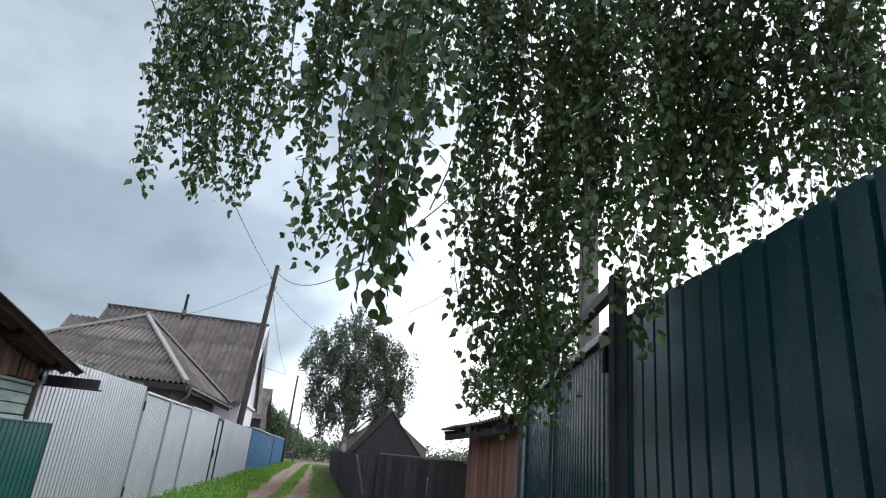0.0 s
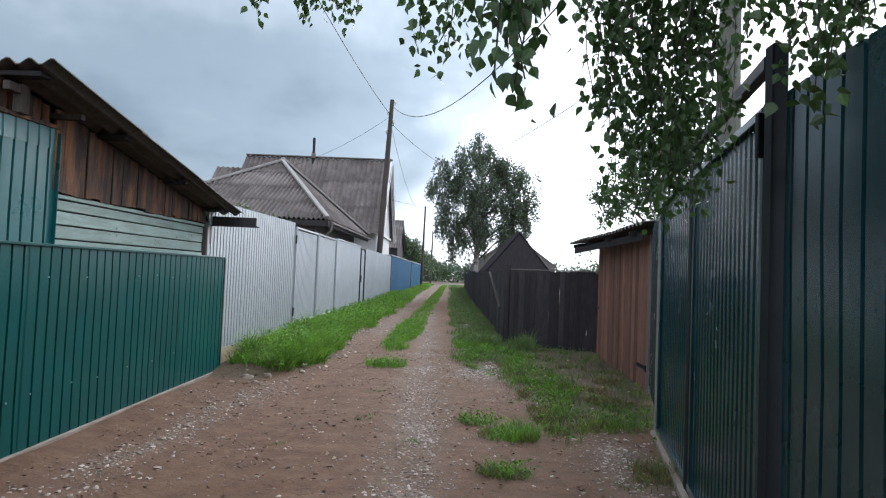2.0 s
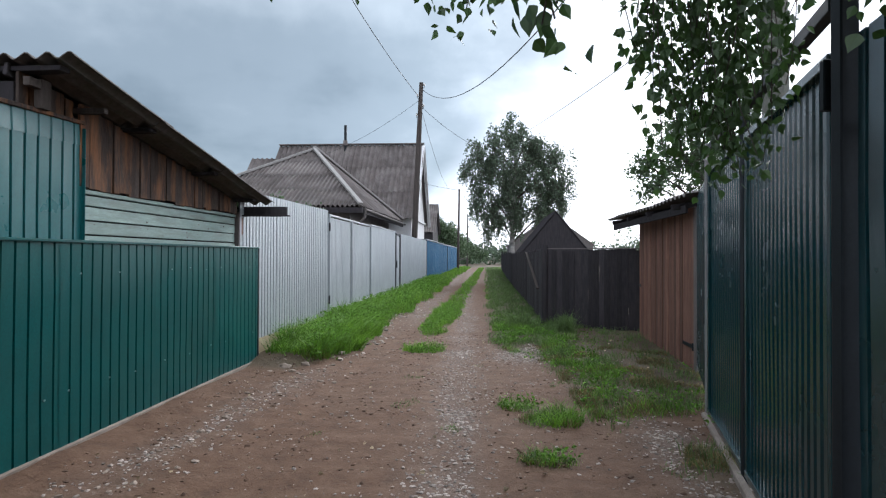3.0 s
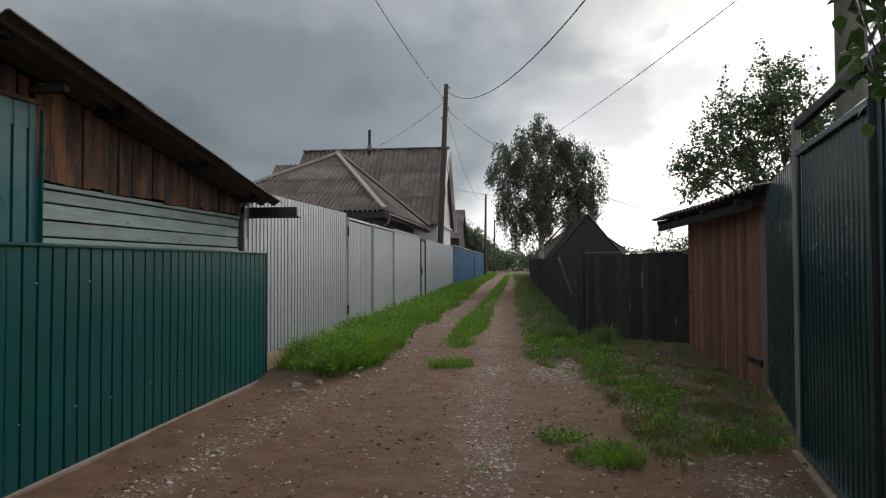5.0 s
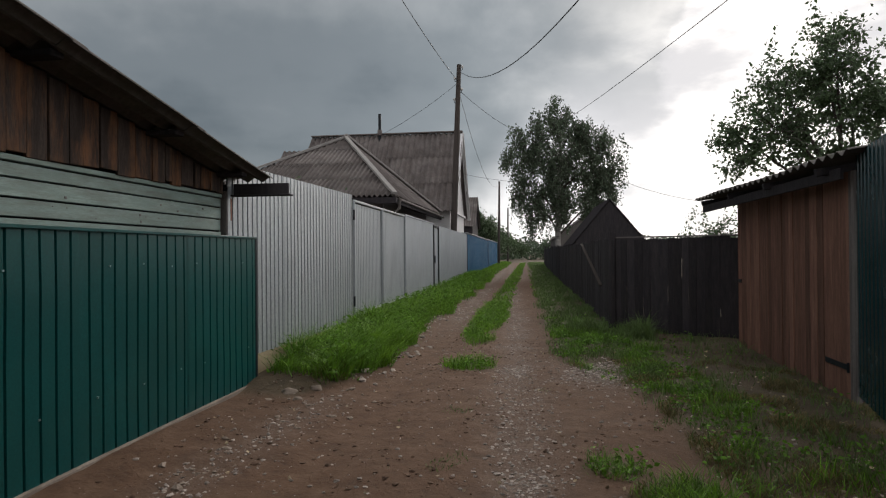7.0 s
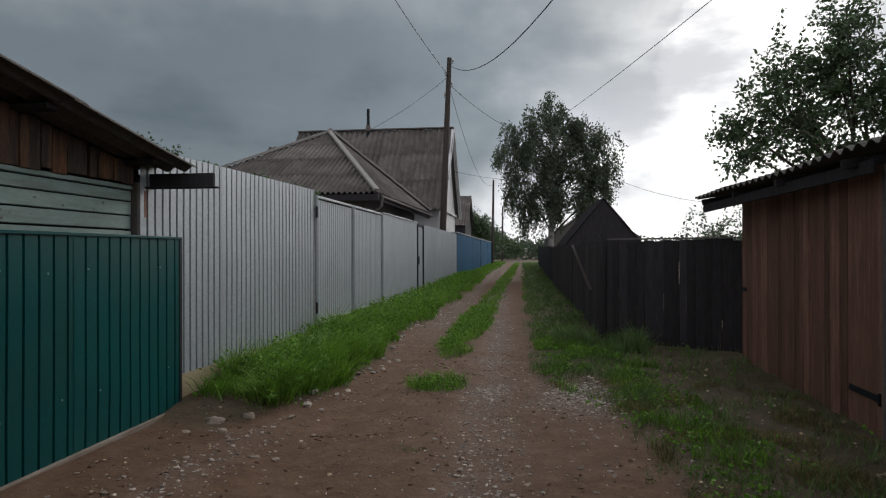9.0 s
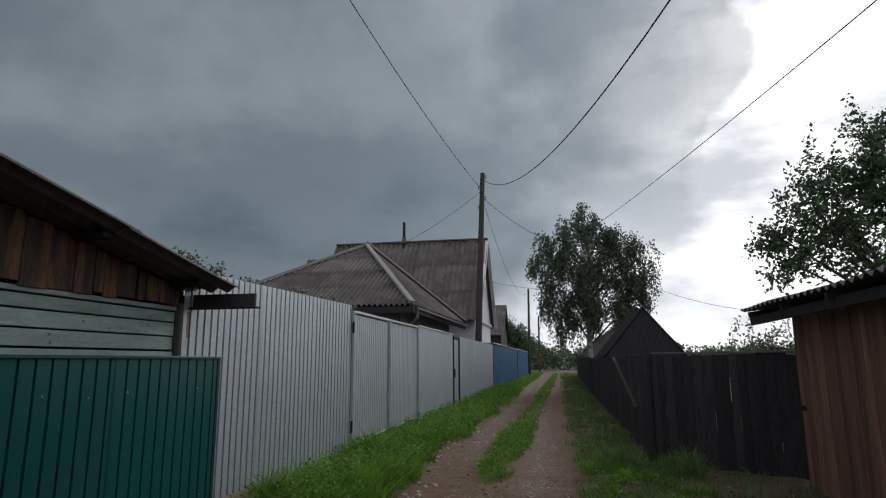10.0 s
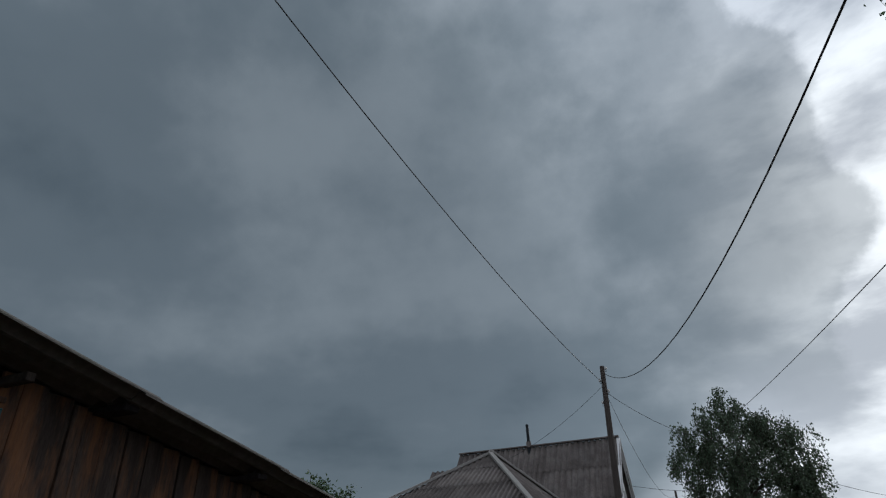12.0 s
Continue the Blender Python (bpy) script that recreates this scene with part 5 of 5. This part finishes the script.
near_birch()
far_birch()
bushy_tree("apple_tree", (5.3, 13.4, 0), [(5.0, 13.2, 4.3, 0.9), (4.2, 13.0, 3.4, 0.85), (5.6, 13.6, 3.9, 1.1), (6.6, 13.4, 3.7, 1.0), (4.9, 13.4, 3.0, 0.9), (5.9, 13.2, 2.8, 1.0), (3.7, 13.2, 2.8, 0.55), (3.5, 13.2, 3.3, 0.5), (4.3, 13.2, 4.1, 0.6), (5.2, 13.3, 5.0, 0.5), (7.4, 13.5, 3.0, 0.9)],
           5, 0.085, 7.5, APPLE_LEAF, "leafy apple tree behind the small shed", shoots=30)
bushy_tree("garden_shrub", (4.6, 16.8, 0), [(4.3, 16.8, 1.7, 0.55), (5.0, 16.9, 1.6, 0.5), (3.7, 16.6, 1.5, 0.4)], 8, 0.075, 5.0, APPLE_LEAF, "green garden shrub behind the board fence", 0.035, shoots=10)
bushy_tree("garden_apple_tree", (-5.3, 12.6, 0), [(-6.7, 12.6, 3.15, 0.34), (-6.1, 12.6, 2.92, 0.36), (-5.3, 12.6, 2.55, 0.36), (-4.6, 12.8, 2.45, 0.34), (-4.0, 12.9, 2.35, 0.3), (-3.6, 13.0, 2.25, 0.25)], 9, 0.08, 9.0, APPLE_LEAF, "young apple tree behind the grey fence", 0.05, mult=1.8)
bushy_tree("lane_tree", (-4.6, 66, 0), [(-4.4, 66, 3.6, 1.7), (-3.4, 67, 2.4, 1.4), (-5.5, 65, 4.3, 1.5), (-2.8, 72, 2.0, 1.2)], 12, 0.24, 5.0, APPLE_LEAF, "leafy tree leaning over the far lane", 0.14, shoots=14)
bushy_tree("lane_tree", (-4.2, 80, 0), [(-3.9, 80, 3.0, 2.0), (-2.7, 82, 2.2, 1.5), (-5.2, 79, 3.6, 1.8), (-1.9, 88, 1.9, 1.6), (-0.6, 92, 1.4, 1.3)], 13, 0.28, 5.0, APPLE_LEAF, "leafy tree beside the far lane", 0.14, shoots=10)


def tall_trunk():
    t = thing("tall_bare_trunk", (3.88, 8.5, 0), "tall dark birch trunk behind the green gate", "tree")
    bm = bmesh.new()
    tube(bm, [(4.0, 8.5, -0.1), (3.97, 8.5, 2.0), (3.94, 8.5, 4.5), (3.97, 8.5, 7.5), (4.0, 8.5, 11)], [0.22, 0.185, 0.16, 0.12, 0.03], 12)
    part("trunk", bm, GREEN_BARK, t, smooth=True)
    rng = np.random.default_rng(31)
    tips = []
    for _ in range(220):
        a, r = rng.uniform(0, 6.283), 1.3 * math.sqrt(rng.uniform(0.02, 1))
        top = np.array([4.3 + r * math.cos(a), 8.5 + r * math.sin(a), rng.uniform(7.5, 11.5 - r)])
        tips.append((top, top + np.array([rng.normal() * 0.15, rng.normal() * 0.15, -rng.uniform(0.5, 1.2)])))
    strands(tips, rng, 0.08, 0.075, 0.06, BIRCH_LEAF, t)


tall_trunk()


def far_woods():
    rng = np.random.default_rng(40)
    C = []
    for _ in range(520):
        x = rng.uniform(-70, 70)
        y = rng.uniform(98, 116)
        h = 2.2 + 2.4 * (0.5 + 0.5 * noise.noise(Vector((x * 0.07, 3, 0)))) + 1.2 * noise.noise(Vector((x * 0.35, 7, 0)))
        n = 80
        c = rng.normal(size=(n, 3)) * np.array([1.3, 1.0, h * 0.26]) + np.array([x, y, h * 0.5])
        c[:, 2] = np.abs(c[:, 2])
        C.append(c)
    C = np.concatenate(C)
    v, f = leaves(C, rng.normal(size=C.shape), rng.uniform(0.45, 0.8, len(C)), rng, "apple")
    ob = raw("far_woods", v, f, HAZY_LEAF)
    tagged(ob, "distant low belt of trees closing the lane", "woods", kind="stuff")


far_woods()


# ---- grass, stones, litter ----
def scatter(n, x0, x1, y0, y1, keep, rng):
    """Random ground points where keep(x, y) allows."""
    pts = []
    while len(pts) < n:
        x, y = rng.uniform(x0, x1), rng.uniform(y0, y1)
        if rng.random() < keep(x, y):
            pts.append((x, y, ground_z(x, y) - 0.01))
    return np.array(pts)


def build_grass():
    rng = np.random.default_rng(3)

    def patch(name, label, mat, n, area, keep, h0, h1, w0, w1, lean=0.6):
        p = scatter(n, *area, keep, rng)
        clump = np.array([0.78 + 0.75 * noise.noise(Vector((x * 2.1, y * 2.1, 6))) + 0.45 * noise.noise(Vector((x * 6.3, y * 6.3, 8))) for x, y, z in p])
        h = rng.uniform(h0, h1, n) * np.clip(clump, 0.22, 1.7)
        v, f = blades(p, h, rng.uniform(w0, w1, n), rng, lean)
        tagged(raw(name, v, f, mat), label, "grass", kind="stuff")

    def verge(x, y):
        edge = verge_edge(y) + 0.22 * noise.noise(Vector((1.3, y * 1.9, 5))) + 0.16 * noise.noise(Vector((x * 3.0, y * 5.0, 5)))
        bald = 1 - 0.75 * smooth_step(0.18, 0.42, noise.noise(Vector((x * 2.6, y * 2.2, 17))))
        return smooth_step(edge + 0.05, edge - 0.12, x) * smooth_step(7.95, 8.4, y) * bald

    patch("verge_grass", "long fresh green grass under the grey fence", GRASS, 30000, (-2.9, -1.5, 7.4, 14), verge, 0.10, 0.44, 0.005, 0.013, 1.6)
    patch("verge_grass", "long fresh green grass further along the fence", GRASS, 22000, (-2.9, -1.5, 14, 34), verge, 0.12, 0.42, 0.009, 0.018, 1.3)
    patch("verge_grass", "far grass along the blue fences", GRASS, 6000, (-2.9, -1.3, 34, 75), verge, 0.12, 0.26, 0.02, 0.04, 0.9)
    right = lambda x, y: grass_at(x, y) * (0.12 + 0.88 * smooth_step(-0.25, 0.25, noise.noise(Vector((x * 2.3, y * 2.3, 3))))) * (1 - 0.72 * smooth_step(0.0, 0.5, x - 1.25 - 0.10 * (9.5 - y)) * smooth_step(5.8, 6.8, y) * smooth_step(12.2, 11.2, y))
    patch("meadow_grass", "short patchy grass in front of the sheds", SHADE_GRASS, 16000, (0.1, 2.9, 4.0, 13), right, 0.04, 0.15, 0.005, 0.009, 1.0)
    corner = lambda x, y: grass_at(x, y) * smooth_step(0.75, 0.1, abs(y - (12.3 - 0.62 * (x - 1.3)) + 0.55)) * (0.5 < x < 1.7) * (0.2 + 0.8 * (noise.noise(Vector((x * 3, y * 3, 31))) > -0.1))
    patch("tall_meadow_grass", "taller grass at the foot of the board fence", SHADE_GRASS, 3000, (0.5, 2.5, 9.8, 12.6), corner, 0.14, 0.36, 0.006, 0.011, 0.9)
    fresh = lambda x, y: grass_at(x, y) * (noise.noise(Vector((x * 1.7, y * 1.7, 41))) > 0.12) * (x < 1.6 or y < 6.5)
    patch("fresh_meadow_grass", "fresh bright clumps in the patchy grass", GRASS, 5000, (0.2, 2.4, 5.2, 13), fresh, 0.06, 0.18, 0.005, 0.009, 1.0)
    patch("meadow_grass", "grass strip along the board fence", SHADE_GRASS, 15000, (0.0, 1.6, 13, 34), right, 0.06, 0.18, 0.009, 0.016, 0.9)
    patch("meadow_grass", "far grass strip along the board fence", SHADE_GRASS, 6000, (0.0, 2.2, 34, 75), right, 0.08, 0.2, 0.02, 0.04, 0.9)
    tufts = lambda x, y: max(smooth_step(0.24, 0.12, math.hypot(x - 0.48, (y - 4.45) * 1.3)), smooth_step(0.32, 0.12, math.hypot(x - 0.62, y - 5.5)), smooth_step(0.24, 0.1, math.hypot(x - 0.34, y - 6.0)))
    patch("grass_tuft", "fresh green grass tufts on the bare earth", GRASS, 1500, (0.05, 1.1, 4.1, 6.4), tufts, 0.04, 0.13, 0.004, 0.009, 1.6)
    mid = lambda x, y: grass_at(x, y) if -1.5 < x < -0.3 else 0
    patch("lane_grass", "grass growing between the wheel tracks", GRASS, 9000, (-1.5, -0.3, 8.8, 18), mid, 0.06, 0.17, 0.005, 0.010, 1.1)
    patch("lane_grass", "far grass between the wheel tracks", GRASS, 9000, (-1.5, 0.2, 18, 75), lambda x, y: grass_at(x, y), 0.05, 0.13, 0.012, 0.03, 1.0)
    dry = lambda x, y: 0.8 * smooth_step(0.0, 0.35, noise.noise(Vector((x * 2.4, y * 2.4, 13)))) * (0.3 < grass_at(x, y))
    patch("dry_grass", "dry yellowed grass among the green", DRY_GRASS, 14000, (0.2, 2.6, 4.2, 9.5), dry, 0.03, 0.10, 0.004, 0.008, 1.4)
    patch("verge_dry_grass", "dry stalks at the corner of the verge", DRY_GRASS, 700, (-2.6, -1.9, 7.5, 8.6), verge, 0.06, 0.2, 0.004, 0.008, 1.2)
    patch("sparse_tufts", "sparse small tufts on the bare earth", SHADE_GRASS, 1200, (-2.0, 1.7, 3.0, 10),
          lambda x, y: 1.0 * (noise.noise(Vector((x * 1.9, y * 1.9, 21))) > 0.52), 0.015, 0.05, 0.004, 0.007, 1.3)


build_grass()


def build_weeds():
    rng = np.random.default_rng(23)

    def weeds(name, label, n, area, keep, size, h):
        p = scatter(n, *area, keep, rng)
        C = np.repeat(p, 7, 0) + rng.normal(size=(n * 7, 3)) * np.array([0.03, 0.03, 0.0])
        C[:, 2] += rng.uniform(0.01, h, len(C))
        D = rng.normal(size=C.shape)
        D[:, 2] = np.abs(D[:, 2]) * 0.5
        v, f = leaves(C, D, rng.uniform(0.6, 1.2, len(C)) * size, rng, "apple")
        tagged(raw(name, v, f, VERGE_WEED), label, "weeds", kind="stuff")

    verge = lambda x, y: (grass_at(x, y) if x < -1.5 else 0) * (noise.noise(Vector((x * 2.2, y * 1.6, 12))) > -0.12)
    weeds("verge_weeds", "broad-leaved weeds among the verge grass", 480, (-2.85, -1.6, 8.05, 15), verge, 0.055, 0.34)
    weeds("verge_weeds", "broad-leaved weeds further along the grey fence", 700, (-2.85, -1.6, 15, 32), verge, 0.075, 0.34)
    weeds("lane_weeds", "flat weeds between the wheel tracks", 240, (-1.4, -0.4, 8.9, 18), lambda x, y: grass_at(x, y), 0.045, 0.11)
    weeds("meadow_weeds", "low broad-leaved weeds in front of the board fence", 420, (0.2, 2.8, 4.3, 14), lambda x, y: grass_at(x, y) * (noise.noise(Vector((x * 1.9, y * 1.9, 33))) > -0.05) * (1 - 0.93 * smooth_step(0.0, 0.4, x - 1.25 - 0.10 * (9.5 - y)) * smooth_step(5.8, 6.8, y)), 0.04, 0.11)


build_weeds()


def build_stones():
    rng = np.random.default_rng(17)
    ico = bmesh.new()
    bmesh.ops.create_icosphere(ico, subdivisions=1, radius=1)
    base = np.array([v.co[:] for v in ico.verts])
    tri = np.array([[v.index for v in f.verts] for f in ico.faces])
    ico.free()

    def pebbles(name, label, n, area, keep, s0, s1, mat, flat=0.55, power=2.5):
        p = scatter(n, *area, keep, rng)
        size = s0 + (s1 - s0) * rng.uniform(0, 1, n) ** power
        v = base[None] * (1 + 0.25 * rng.normal(size=(n, len(base), 1)))
        v = v * rng.uniform(0.6, 1.25, (n, 1, 3)) * np.array([1, 1, flat])
        a = rng.uniform(0, 6.283, n)
        c, s = np.cos(a)[:, None], np.sin(a)[:, None]
        v = np.stack([v[..., 0] * c - v[..., 1] * s, v[..., 0] * s + v[..., 1] * c, v[..., 2]], -1) * size[:, None, None]
        p[:, 2] += 0.01 + size * 0.10
        v = (v + p[:, None]).reshape(-1, 3)
        f = (tri[None] + (np.arange(n) * len(base))[:, None, None]).reshape(-1, 3)
        tagged(raw(name, v, f, mat), label, "stones", kind="stuff")

    pebbles("gravel", "pale grey gravel strewn in the wheel track", 7500, (-2.8, 2.0, 2.2, 9.5), lambda x, y: min(1, gravel_at(x, y)) ** 1.5 + 0.012, 0.004, 0.020, STONE, 0.45)
    pebbles("gravel", "pale gravel in the far wheel tracks", 2600, (-2.2, 0.8, 9.5, 26), lambda x, y: min(1, gravel_at(x, y)) ** 1.5 + 0.02, 0.006, 0.024, STONE, 0.4)
    pebbles("loose_stones", "larger loose stones at the lane's edge", 110, (-2.75, -1.5, 3.2, 8.0), lambda x, y: gravel_at(x, y) + 0.05, 0.010, 0.036, FIELD_STONE, 0.5, 1.8)
    pebbles("loose_stones", "loose stones along the edge of the verge", 160, (-2.2, -1.4, 8.0, 20), lambda x, y: math.exp(-((x - verge_edge(y) - 0.08) / 0.12) ** 2), 0.012, 0.05, STONE, 0.6, 1.6)
    pebbles("earth_clods", "small clods of earth and grit on the lane", 3200, (-2.85, 2.0, 2.2, 12), lambda x, y: 0.25 + 0.75 * (noise.noise(Vector((x * 1.4, y * 1.4, 30))) > 0.05), 0.004, 0.022, CLOD, 0.5, 2.2)
    pebbles("white_chips", "scattered small pale stones on the trodden earth", 1300, (-2.7, 1.9, 2.4, 13), lambda x, y: 0.35 + 0.65 * min(1, gravel_at(x, y)), 0.004, 0.018, STONE, 0.5, 2.2)
    # fallen leaves and wood chips
    p = scatter(420, -2.8, 2.6, 2.5, 10.5, lambda x, y: 0.25 + 0.75 * grass_at(x, y) * (x > 0), rng)
    p[:, 2] += 0.022
    d = rng.normal(size=p.shape)
    d[:, 2] *= 0.12
    v, f = leaves(p, d, rng.uniform(0.012, 0.045, len(p)), rng, "birch")
    tagged(raw("litter", v, f, LITTER), "small pale fallen leaves and wood chips on the earth", "litter", kind="stuff")


build_stones()


def rock(at, size, seed, label):
    bm = bmesh.new()
    bmesh.ops.create_icosphere(bm, subdivisions=3, radius=1)
    for v in bm.verts:
        n = noise.noise(v.co * 1.3 + Vector((seed, 0, 0))) * 0.35 + noise.noise(v.co * 3.1 + Vector((0, seed, 0))) * 0.12
        c = v.co * (1 + n)
        v.co = Vector((c.x * size[0] + at[0], c.y * size[1] + at[1], c.z * size[2] + at[2]))
    tagged(part("rock", bm, FIELD_STONE, smooth=True), label, "rock", "rocks by the verge")


rock((-2.52, 7.68, 0.015), (0.085, 0.07, 0.045), 1, "flat brown rock at the corner of the verge")
rock((-2.36, 7.50, 0.0), (0.05, 0.04, 0.028), 2, "small brown rock on the bare earth")
rock((-2.30, 7.86, 0.02), (0.06, 0.05, 0.035), 3, "small rock half under the grass")
rock((-2.62, 7.42, 0.0), (0.06, 0.045, 0.02), 4, "flat grey rock beside the green fence")
